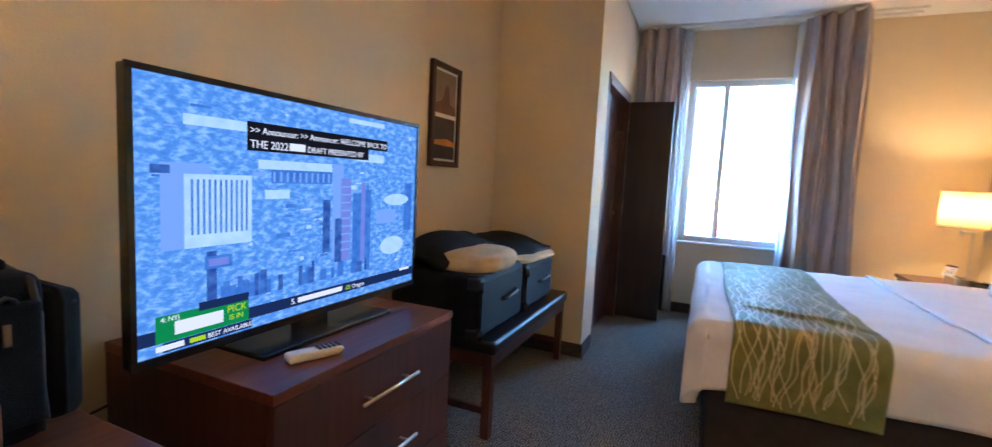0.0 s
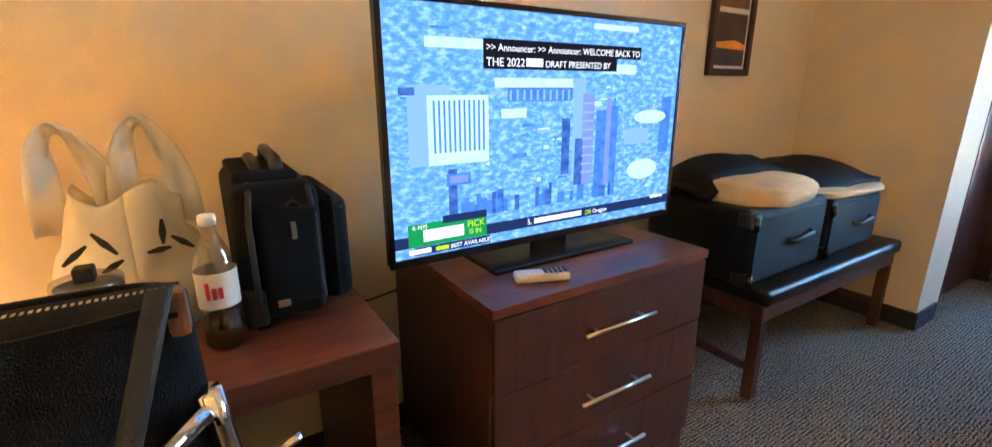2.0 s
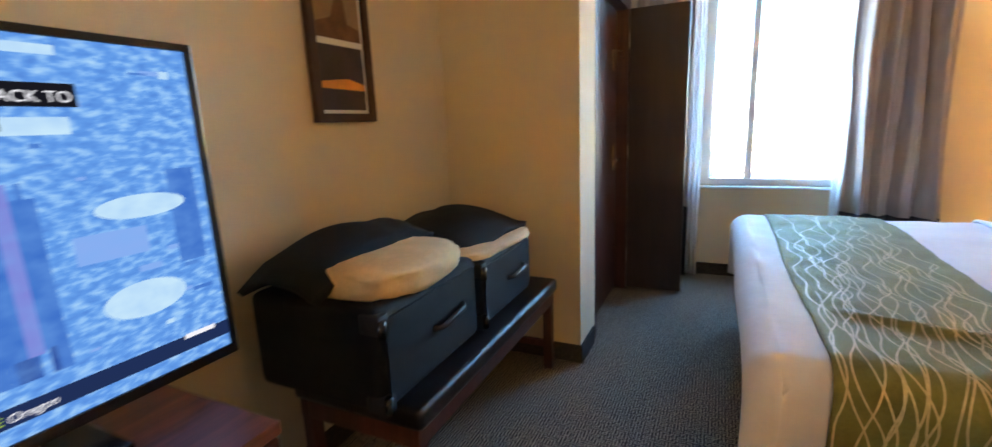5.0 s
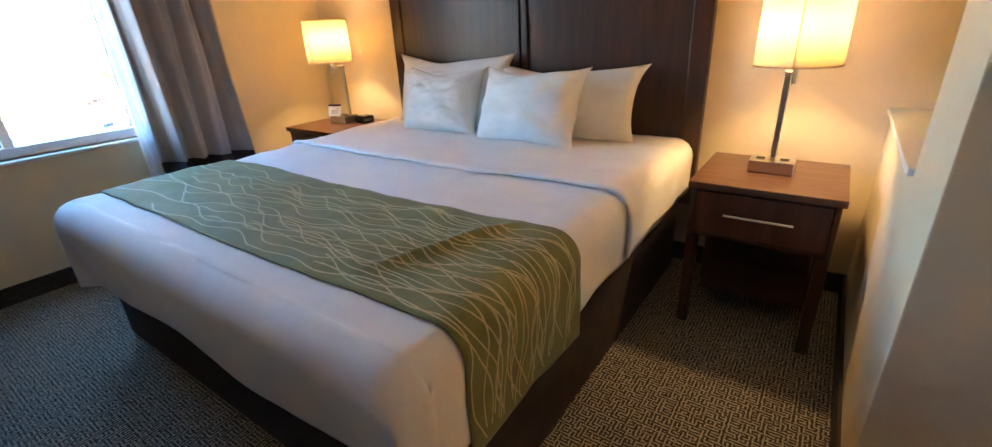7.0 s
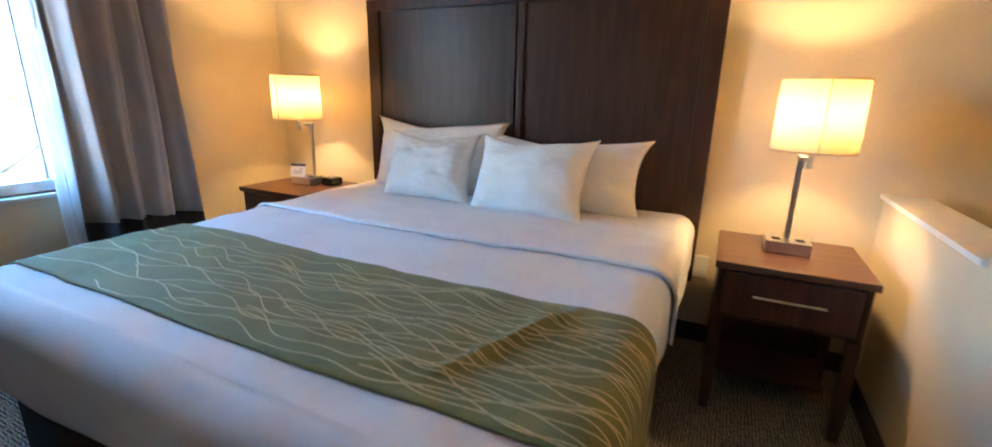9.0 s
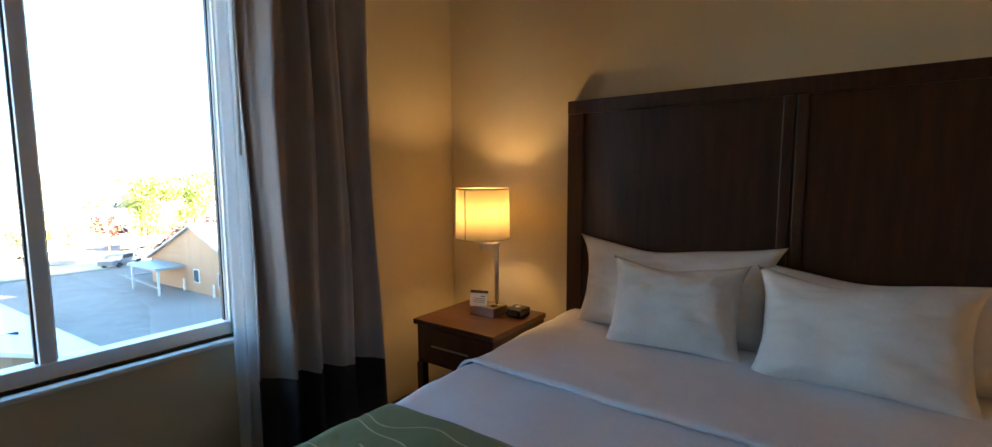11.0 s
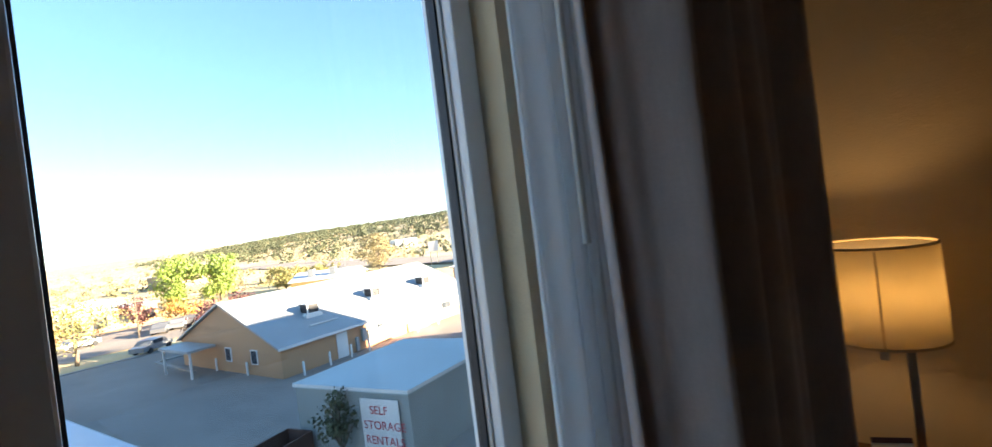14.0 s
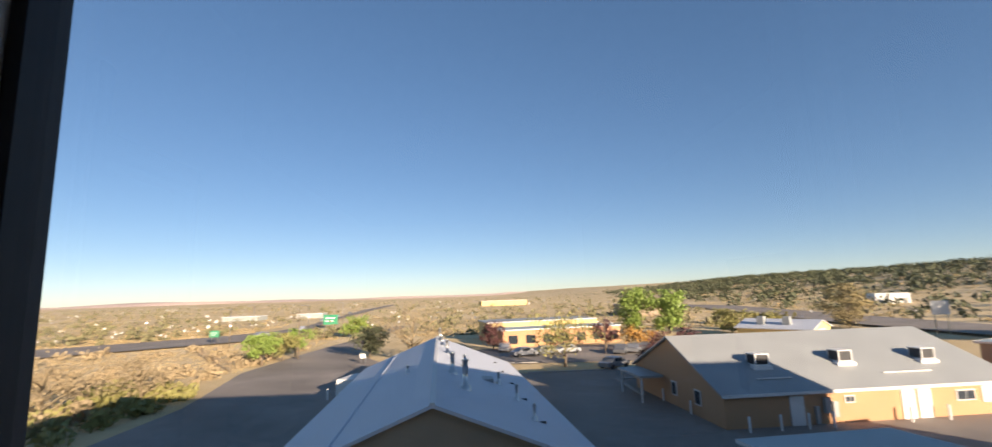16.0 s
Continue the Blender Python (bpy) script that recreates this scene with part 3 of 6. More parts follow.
def table_lamp(x, y, z, k, ry=-0.051):
    """Box base with outlets, flat bar with a swing arm, drum shade; k = 1 or -1 swings the arm."""
    l = empty("table_lamp", (x, y, z), "lit table lamp with a cream drum shade and brushed steel base", "table lamp", "table lamps")
    def span(xa, xb, ya, yb, za, zb):
        return ((xa, min(k * ya, k * yb), za), (xb, max(k * ya, k * yb), zb))
    box("base", *span(-0.055, 0.075, -0.095, 0.070, 0, 0.05), "steel", l, 0.004)
    each("outlet", [span(-0.02, 0.012, -0.072, -0.040, 0.0505, 0.053), span(-0.02, 0.012, 0.015, 0.047, 0.0505, 0.053)], "matte_black", l, 0.001)
    boxes("rod", [span(0.030, 0.040, ry - 0.011, ry + 0.011, 0.05, 0.385)], "steel", l, 0.002)
    boxes("arm", [span(0.026, 0.044, ry - 0.015, ry + 0.015, 0.378, 0.398), span(-0.014, 0.026, ry - 0.009, ry + 0.007, 0.380, 0.396), span(-0.018, -0.002, ry - 0.009, 0.012, 0.3805, 0.3965)], "steel", l, 0.002)
    boxes("socket", [span(-0.020, 0.0, 0.0, 0.020, 0.352, 0.47)], "steel", l, 0.003)
    r, h0, h1 = 0.148, 0.420, 0.690
    lathe("shade", [(r, h0), (r - 0.004, h1), (r - 0.007, h1), (r - 0.003, h0), (r, h0)], "shade", l, 48, (-0.01, k * 0.01, 0))
    for ra, za in ((r + 0.001, h0 - 0.002), (r - 0.003, h1 - 0.004)):
        lathe("shade_rim", [(ra, za), (ra, za + 0.007), (ra - 0.006, za + 0.007), (ra - 0.006, za), (ra, za)], "cream_cloth", l, 48, (-0.01, k * 0.01, 0))
    boxes("shade_seam", [((-0.162, k * 0.01 - 0.002, h0), (-0.1575, k * 0.01 + 0.002, h1 - 0.006))], "cream_cloth", l, 0)
    return l


table_lamp(3.28, 2.70, 0.66, -1, -0.015)
lamp = table_lamp(3.30, 5.49, 0.66, 1)
copy_thing(lamp, pose(0.35, 0.01, 0.768))

card = empty("card_holder", (3.245, 5.50, 0.712), "folded white information card standing on the lamp base", "card")
c = box("card", (-0.001, -0.05, 0.0), (0.001, 0.05, 0.085), "paper", card, 0)
boxes("print", [((-0.0025, -0.05, 0.070), (-0.0012, 0.05, 0.085)), ((-0.0022, -0.035, 0.052), (-0.0012, -0.01, 0.055)), ((-0.0022, -0.035, 0.040), (-0.0012, 0.03, 0.042)), ((-0.0022, -0.035, 0.030), (-0.0012, 0.034, 0.032)), ((-0.0022, -0.035, 0.020), (-0.0012, 0.034, 0.022))], "ink", card, 0)
card.rotation_euler = (0, radians(18), radians(20))


def clock():
    o = empty("alarm_clock", (3.36, 5.315, 0.66), "small black alarm clock on the nightstand", "clock")
    box("case", (-0.05, -0.05, 0), (0.05, 0.05, 0.05), "black_plastic", o, 0.014, 3, True)
    box("display", (-0.0525, -0.03, 0.012), (-0.0505, 0.03, 0.036), "dark_glass", o, 0)
    lathe("button", [(0.001, 0.054), (0.014, 0.054), (0.016, 0.0505)], "steel", o, 16)


clock()
structure(boxes("wall_outlet", [((WX1 - 0.006, 3.0, 0.36), (WX1, 3.08, 0.48))], "white_plastic"), "white wall outlet plate", "outlet")

# ---- television side ----


def dresser():
    d = empty("dresser", (0.69, 1.58, 0), "mahogany three-drawer dresser under the television", "dresser")
    w = 0.81
    box("top", (-0.65, -0.002, 0.735), (0.0, w + 0.002, 0.762), "mahogany", d, 0.003)
    boxes("carcass", [((-0.65, 0, 0.08), (-0.02, 0.022, 0.734)), ((-0.65, w - 0.022, 0.08), (-0.02, w, 0.734)), ((-0.65, 0.022, 0.08), (-0.03, w - 0.022, 0.10)), ((-0.65, 0.022, 0.10), (-0.63, w - 0.022, 0.734))], "mahogany_dark", d)
    for k in range(3):
        z0 = 0.10 + k * 0.2115
        dr = box("drawer", (-0.024, 0.004, z0), (-0.002, w - 0.004, z0 + 0.207), "mahogany_dark", d, 0.003)
        zh = z0 + 0.105
        bm = tube_bm([(0.032, w / 2 - 0.135, zh), (0.032, w / 2 + 0.135, zh)], 0.006, 10)
        for yy in (w / 2 - 0.09, w / 2 + 0.09):
            me = bpy.data.meshes.new("t")
            b2 = tube_bm([(-0.002, yy, zh), (0.032, yy, zh)], 0.004, 8)
            b2.to_mesh(me)
            b2.free()
            bm.from_mesh(me)
            bpy.data.meshes.remove(me)
        put("handle", bm, "steel", dr, True)
    each("plinth", [((-0.05, 0.01, 0), (-0.012, w - 0.01, 0.079)), ((-0.65, 0.01, 0), (-0.60, w - 0.01, 0.079))], "mahogany_dark", d)


dresser()


def tv_picture(t, y0, y1, z0, z1):
    """The lit picture: hazy aerial city view, score banner and captions, all flat."""
    x = 0.0012
    W, H = y1 - y0, z1 - z0

    def patch(name, u0, v0, u1, v1, m, lift):
        return box(name, (x + lift - 0.0006, y0 + u0 * W, z0 + (1 - v1) * H), (x + lift, y0 + u1 * W, z0 + (1 - v0) * H), m, t, 0)
    rnd = random.Random(11)
    sc = bpy.data.materials.new("tv_city")
    sc.use_nodes = True
    nt = sc.node_tree
    nt.nodes.remove(nt.nodes["Principled BSDF"])
    e = nt.nodes.new("ShaderNodeEmission")
    tc = nt.nodes.new("ShaderNodeTexCoord")
    mp = nt.nodes.new("ShaderNodeMapping")
    mp.inputs["Scale"].default_value = (1, 30, 62)
    mp.inputs["Rotation"].default_value = (0.25, 0, 0)
    nt.links.new(tc.outputs["Object"], mp.inputs[0])
    n = nt.nodes.new("ShaderNodeTexNoise")
    n.inputs["Scale"].default_value, n.inputs["Detail"].default_value, n.inputs["Roughness"].default_value = 1.2, 8, 0.62
    nt.links.new(mp.outputs[0], n.inputs["Vector"])
    r = nt.nodes.new("ShaderNodeValToRGB")
    el = r.color_ramp.elements
    el[0].position, el[0].color = 0.25, (0.08, 0.22, 0.66, 1)
    el[1].position, el[1].color = 0.84, (0.60, 0.86, 1.0, 1)
    m2 = el.new(0.48)
    m2.color = (0.13, 0.35, 0.85, 1)
    m3 = el.new(0.58)
    m3.color = (0.27, 0.53, 0.95, 1)
    nt.links.new(n.outputs["Fac"], r.inputs[0])
    nt.links.new(r.outputs[0], e.inputs[0])
    e.inputs[1].default_value = TV_E
    nt.links.new(e.outputs[0], nt.nodes["Material Output"].inputs[0])
    M["tv_city"] = sc
    for nm, c in (("tv_white", (0.62, 0.85, 1.0)), ("tv_blue", (0.05, 0.17, 0.60)), ("tv_deep", (0.02, 0.06, 0.32)), ("tv_pale", (0.26, 0.44, 0.90)), ("tv_green", (0.02, 0.30, 0.08)), ("tv_lime", (0.55, 0.80, 0.02)), ("tv_navy", (0.015, 0.03, 0.10)), ("tv_rose", (0.22, 0.24, 0.70)), ("tv_text", (0.95, 0.95, 1.0)), ("tv_red", (0.7, 0.10, 0.25))):
        e2 = emit(nm, c, TV_E)
        if nm not in ("tv_text", "tv_navy"):
            t2 = e2.node_tree
            tc2, mp2, n2, mr2, mix2 = (t2.nodes.new("ShaderNode" + k) for k in ("TexCoord", "Mapping", "TexNoise", "MapRange", "Mix"))
            mp2.inputs["Scale"].default_value = (1, 26, 38)
            n2.inputs["Scale"].default_value, n2.inputs["Detail"].default_value = 1.0, 4
            mr2.inputs[1].default_value, mr2.inputs[2].default_value, mr2.inputs[3].default_value, mr2.inputs[4].default_value = 0.30, 0.80, 0.0, 0.45
            mix2.data_type = 'RGBA'
            mix2.inputs[6].default_value, mix2.inputs[7].default_value = (*c, 1), (0.20, 0.45, 0.92, 1)
            if nm in ("tv_green", "tv_lime"):
                mix2.inputs[7].default_value = (*[q * 0.7 for q in c], 1)
            t2.links.new(tc2.outputs["Object"], mp2.inputs[0])
            t2.links.new(mp2.outputs[0], n2.inputs["Vector"])
            t2.links.new(n2.outputs["Fac"], mr2.inputs[0])
            t2.links.new(mr2.outputs[0], mix2.inputs[0])
            t2.links.new(mix2.outputs[2], t2.nodes["Emission"].inputs[0])
    emit("tv_dark", (0.01, 0.01, 0.015), TV_E)
    patch("picture", 0, 0, 1, 1, "tv_city", 0)
    # pale slab hotel with window stripes
    patch("tower_picture", 0.05, 0.30, 0.16, 0.62, "tv_pale", 0.001)
    patch("tower_picture", 0.10, 0.34, 0.27, 0.62, "tv_white", 0.0016)
    for k in range(11):
        u = 0.115 + k * 0.0138
        patch("tower_picture", u, 0.36, u + 0.005, 0.57, "tv_blue", 0.0022)
    patch("tower_picture", 0.03, 0.31, 0.07, 0.34, "tv_deep", 0.0022)
    # long low halls behind the slab
    for u0, v0, u1, v1, m in ((0.29, 0.27, 0.55, 0.31, "tv_white"), (0.33, 0.31, 0.55, 0.37, "tv_blue"), (0.31, 0.40, 0.39, 0.44, "tv_white"), (0.10, 0.12, 0.26, 0.16, "tv_white"), (0.66, 0.20, 0.80, 0.245, "tv_white"), (0.77, 0.52, 0.88, 0.60, "tv_pale"), (0.62, 0.02, 0.80, 0.045, "tv_white")):
        patch("hall_picture", u0, v0, u1, v1, m, 0.0008)
    for k in range(10):
        patch("hall_picture", 0.335 + 0.022 * k, 0.32, 0.342 + 0.022 * k, 0.365, "tv_pale", 0.0011)
    # cluster of high towers
    for u0, v0, u1, v1, m, lf in ((0.515, 0.45, 0.545, 0.72, "tv_deep", 0.0012), (0.555, 0.27, 0.60, 0.76, "tv_pale", 0.0016), (0.59, 0.34, 0.635, 0.78, "tv_rose", 0.0020), (0.565, 0.55, 0.595, 0.78, "tv_deep", 0.0024), (0.645, 0.42, 0.69, 0.80, "tv_blue", 0.0024), (0.685, 0.36, 0.705, 0.80, "tv_rose", 0.0028), (0.70, 0.40, 0.735, 0.79, "tv_blue", 0.0024), (0.715, 0.36, 0.722, 0.42, "tv_blue", 0.0020), (0.93, 0.36, 0.98, 0.66, "tv_blue", 0.0012)):
        patch("tower_picture", u0, v0, u1, v1, m, lf)
    for k in range(9):
        v = 0.38 + k * 0.042
        patch("tower_picture", 0.592, v, 0.633, v + 0.008, "tv_pale", 0.0026)
    # pale domes and low roofs
    for cu, cv, ru, rv in ((0.86, 0.74, 0.07, 0.055), (0.88, 0.46, 0.075, 0.035)):
        bm = bmesh.new()
        vs = [bm.verts.new((x + 0.0024, y0 + (cu + ru * math.cos(a * math.pi / 12)) * W, z0 + (1 - cv + rv * math.sin(a * math.pi / 12)) * H)) for a in range(24)]
        bm.faces.new(vs)
        put("dome_picture", bm, "tv_white", t)
    for k in range(70):
        u, v = rnd.uniform(0.02, 0.95), rnd.uniform(0.05, 0.85)
        w, h = rnd.uniform(0.01, 0.05), rnd.uniform(0.006, 0.022)
        patch("roof_picture", u, v, min(0.99, u + w), v + h, rnd.choice(("tv_white", "tv_pale", "tv_pale", "tv_blue")), 0.0004)
    for k in range(40):
        u, h = rnd.uniform(0.18, 0.72), rnd.uniform(0.03, 0.09)
        patch("roof_picture", u, 0.84 - h, u + rnd.uniform(0.008, 0.02), 0.86, rnd.choice(("tv_deep", "tv_blue", "tv_blue")), 0.0010)
    patch("sign_picture", 0.15, 0.64, 0.175, 0.88, "tv_deep", 0.0028)
    patch("sign_picture", 0.145, 0.66, 0.215, 0.71, "tv_blue", 0.0032)
    patch("sign_picture", 0.155, 0.67, 0.205, 0.70, "tv_rose", 0.0036)
    # banner
    patch("banner", 0, 0.905, 1, 0.955, "tv_navy", 0.0036)
    patch("banner", 0.035, 0.855, 0.26, 0.955, "tv_green", 0.0042)
    patch("banner", 0.13, 0.835, 0.26, 0.868, "tv_navy", 0.0044)
    patch("banner", 0.075, 0.885, 0.19, 0.935, "tv_text", 0.0050)
    patch("banner", 0.05, 0.957, 0.27, 0.992, "tv_navy", 0.0042)
    patch("banner", 0.035, 0.964, 0.095, 0.985, "tv_text", 0.0050)
    patch("banner", 0.42, 0.917, 0.60, 0.942, "tv_text", 0.0046)
    patch("banner", 0.91, 0.90, 0.97, 0.915, "tv_text", 0.0046)
    patch("caption_box", 0.255, 0.115, 0.815, 0.175, "tv_dark", 0.0036)
    patch("caption_box", 0.255, 0.175, 0.715, 0.235, "tv_dark", 0.0036)

    def say(s, u, v, size, m):
        words("writing", s, Matrix.Translation((t.location.x + x + 0.0054, t.location.y + y0 + u * W, t.location.z + z0 + (1 - v) * H)) @ Matrix(((0, 0, 1, 0), (1, 0, 0, 0), (0, 1, 0, 0), (0, 0, 0, 1))), size, m, t)
    say(">> Announcer: >> Announcer: WELCOME BACK TO", 0.262, 0.163, 0.0255, "tv_text")
    say("THE 2022", 0.262, 0.223, 0.030, "tv_text")
    patch("writing", 0.385, 0.188, 0.44, 0.222, "tv_text", 0.0046)
    say("DRAFT PRESENTED BY", 0.447, 0.223, 0.0250, "tv_text")
    say("4: NYJ", 0.045, 0.878, 0.016, "tv_text")
    say("PICK", 0.20, 0.903, 0.026, "tv_lime")
    say("IS IN", 0.205, 0.935, 0.020, "tv_lime")
    say("BEST AVAILABLE", 0.150, 0.984, 0.017, "tv_text")
    patch("writing", 0.108, 0.966, 0.145, 0.984, "tv_lime", 0.0050)
    say("5.", 0.395, 0.942, 0.024, "tv_text")
    say("DE", 0.615, 0.942, 0.020, "tv_lime")
    say("Oregon", 0.645, 0.942, 0.020, "tv_text")


def television():
    t = empty("television", (0.432, 1.967, 0.762), "large flat television showing a hazy city and banner", "television")
    box("body", (-0.032, -0.535, 0.048), (0.0, 0.535, 0.705), "black_plastic", t, 0.006)
    boxes("bezel", [((-0.002, -0.537, 0.046), (0.006, 0.537, 0.068)), ((-0.002, -0.537, 0.692), (0.006, 0.537, 0.707)), ((-0.002, -0.537, 0.068), (0.006, -0.522, 0.692)), ((-0.002, 0.522, 0.068), (0.006, 0.537, 0.692))], "black_plastic", t, 0.002)
    tv_picture(t, -0.522, 0.522, 0.068, 0.692)
    boxes("stand", [((-0.13, -0.27, 0.0), (0.085, 0.27, 0.014)), ((-0.05, -0.06, 0.014), (-0.01, 0.06, 0.06))], "black_plastic", t, 0.004)


television()


def remote():
    r = empty("remote_control", (0.60, 1.79, 0.762), "white remote control with dark keys on the dresser", "remote control")
    bm = box_bm((-0.024, -0.075, 0.0), (0.024, 0.075, 0.024), 0.011, 3)
    for v in bm.verts:
        v.co.x *= 1.0 - 0.25 * math.cos(v.co.y / 0.075 * 1.8)
    put("body", bm, "remote_white", r, True)
    boxes("keys", [((-0.017, 0.004 + 0.0135 * j, 0.024), (0.017, 0.014 + 0.0135 * j, 0.027)) for j in range(5)], "matte_black", r, 0.002)
    r.rotation_euler = (0, 0, radians(-22))


remote()
o = tube("power_cable", [(0.04, 1.30, 0.60), (0.04, 1.40, 0.57), (0.05, 1.48, 0.565), (0.045, 1.60, 0.58), (0.05, 1.75, 0.64)], 0.004, "matte_black")
tagged(o, "thin black cable along the wall behind the dresser", "cable")


def framed_picture():
    f = empty("framed_picture", (0.022, 3.385, 1.627), "dark framed picture of a mesa above a sunset", "picture")
    w, h, b = 0.17, 0.305, 0.034
    boxes("frame", [((0, -w, -h), (0.028, -w + b, h)), ((0, w - b, -h), (0.028, w, h)), ((0, -w + b, -h), (0.027, w - b, -h + b)), ((0, -w + b, h - b), (0.027, w - b, h))], "espresso", f, 0.004)
    box("mat_board", (0.002, -w + b, -h + b), (0.012, w - b, h - b), "paper", f, 0)
    mat("print_sky", (0.30, 0.20, 0.11), 0.4, var=0.2, scale=6)
    mat("print_rock", (0.16, 0.07, 0.03), 0.4, var=0.4, scale=20)
    mat("print_dusk", (0.05, 0.03, 0.03), 0.4, var=0.4, scale=9)
    mat("print_sun", (0.85, 0.32, 0.03), 0.4, var=0.2, scale=9)
    a, e = w - b - 0.014, h - b - 0.014
    box("photo", (0.0122, -a, 0.012), (0.0135, a, e), "print_sky", f, 0)
    bm = bmesh.new()
    pts = [(-a, 0.012), (a, 0.012), (a, 0.06), (0.05, 0.075), (0.035, 0.17), (0.012, 0.19), (-0.012, 0.165), (-0.04, 0.09), (-a, 0.065)]
    bm.faces.new([bm.verts.new((0.0142, y, z)) for y, z in pts])
    put("photo", bm, "print_rock", f)
    box("photo", (0.0122, -a, -e), (0.0135, a, -0.012), "print_dusk", f, 0)
    bm = bmesh.new()
    bm.faces.new([bm.verts.new((0.0142, y, z)) for y, z in ((-a, -0.175), (a, -0.18), (a, -0.155), (0.03, -0.135), (-0.03, -0.14), (-a, -0.15))])
    put("photo", bm, "print_sun", f)


framed_picture()


def bench():
    b = empty("bench", (0.0, 2.84, 0), "dark wooden bench with a padded black leather seat", "bench")
    x0, x1, L = 0.17, 0.68, 1.27
    box("seat", (x0, 0, 0.425), (x1, L, 0.495), "black_leather", b, 0.025, 4, True)
    boxes("apron", [((x0 + 0.02, 0.01, 0.36), (x0 + 0.045, L - 0.01, 0.424)), ((x1 - 0.045, 0.01, 0.36), (x1 - 0.02, L - 0.01, 0.424)), ((x0 + 0.045, 0.012, 0.36), (x1 - 0.045, 0.035, 0.424)), ((x0 + 0.045, L - 0.035, 0.36), (x1 - 0.045, L - 0.012, 0.424))], "mahogany_dark", b)
    for x in (x0 + 0.02, x1 - 0.065):
        for y in (0.012, L - 0.06):
            box("leg", (x, y, 0), (x + 0.045, y + 0.045, 0.359), "mahogany_dark", b, 0.004)
    each("stretcher", [((x0 + 0.066, 0.022, 0.12), (x1 - 0.066, 0.045, 0.155)), ((x0 + 0.066, L - 0.05, 0.12), (x1 - 0.066, L - 0.027, 0.155))], "mahogany_dark", b)


bench()


def suitcase(y0, w, h, tilt, seed, reach):
    s = empty("suitcase", (0.12, y0, 0.495), "dark blue-grey soft suitcase lying open-lidded on the bench", "suitcase", "suitcases on the bench")
    d = 0.49
    box("body", (0, 0, 0.012), (d, w, h), "suitcase_cloth", s, 0.035, 4, True)
    box("front_panel", (d - 0.001, 0.03, 0.04), (d + 0.008, w - 0.03, h - 0.03), "suitcase_cloth", s, 0.004)
    each("corner_guard", [((d - 0.06, -0.004, 0.01), (d + 0.012, 0.045, 0.07)), ((d - 0.06, -0.004, h - 0.07), (d + 0.012, 0.045, h - 0.01))], "matte_black", s, 0.012)
    for z in (0.045, h - 0.05):
        bm = bmesh.new()
        bmesh.ops.create_cone(bm, cap_ends=True, segments=18, radius1=0.028, radius2=0.028, depth=0.022)
        bmesh.ops.bevel(bm, geom=bm.edges[:], offset=0.004, segments=1, affect='EDGES')
        bmesh.ops.transform(bm, matrix=pose(d + 0.012, 0.012, z, 0, 90, 25), verts=bm.verts[:])
        put("wheel", bm, "black_plastic", s, True)
    tube("handle", [(d + 0.006, w * 0.45, h * 0.52), (d + 0.03, w * 0.50, h * 0.52), (d + 0.032, w * 0.72, h * 0.57), (d + 0.006, w * 0.78, h * 0.57)], 0.010, "matte_black", s)
    def zip_line(k):
        return [(d + 0.003, 0.04 + (w - 0.08) * i / 8, k + 0.004 * math.sin(i + seed)) for i in range(9)]
    tube("zip", zip_line(h - 0.05), 0.004, "matte_black", s, 5)

    def lid(u, v):
        x = -0.02 + u * d * reach
        edge = min(u, 1 - u, v, 1 - v)
        z = h + 0.02 + 0.075 * math.sin(math.pi * min(0.62, 0.06 + v * 0.75)) + 0.045 * math.sin(math.pi * min(1, u * 1.1)) - tilt * u + 0.016 * noise.noise(Vector((u * 3 + seed, v * 3, 1)))
        z += -0.04 * max(0, 0.12 - edge) / 0.12 * (0.6 + 0.4 * (1 - u))
        return (x, -0.01 + v * (w + 0.02), z)
    sheet("lid", lid, 24, 24, "suitcase_cloth", s, 0.022)


suitcase(2.77, 0.58, 0.32, 0.0, 1, 0.66)
suitcase(3.375, 0.53, 0.29, 0.03, 5, 1.0)


def stuffed_cloth(name, lo, hi, m, label, seed):
    bm = bmesh.new()
    bmesh.ops.create_icosphere(bm, subdivisions=4, radius=1)
    c = [(lo[i] + hi[i]) / 2 for i in range(3)]
    r = [(hi[i] - lo[i]) / 2 for i in range(3)]
    for v in bm.verts:
        p = v.co.copy()
        n = 1 + 0.10 * noise.noise(p * 2 + Vector((seed, 0, 0))) + 0.05 * noise.noise(p * 6)
        for i in range(3):
            v.co[i] = c[i] + r[i] * n * math.copysign(abs(p[i]) ** 0.62, p[i])
    return tagged(put(name, bm, m, None, True), label, name.replace("_", " "))


stuffed_cloth("travel_pillow", (0.25, 2.82, 0.79), (0.63, 3.31, 0.905), "cream_cloth", "cream travel pillow squeezed under the suitcase lid", 3)
stuffed_cloth("folded_cloth", (0.22, 3.30, 0.785), (0.66, 3.92, 0.825), "cream_cloth", "cream folded garment sticking out of the suitcase", 9)

# ---- desk ----


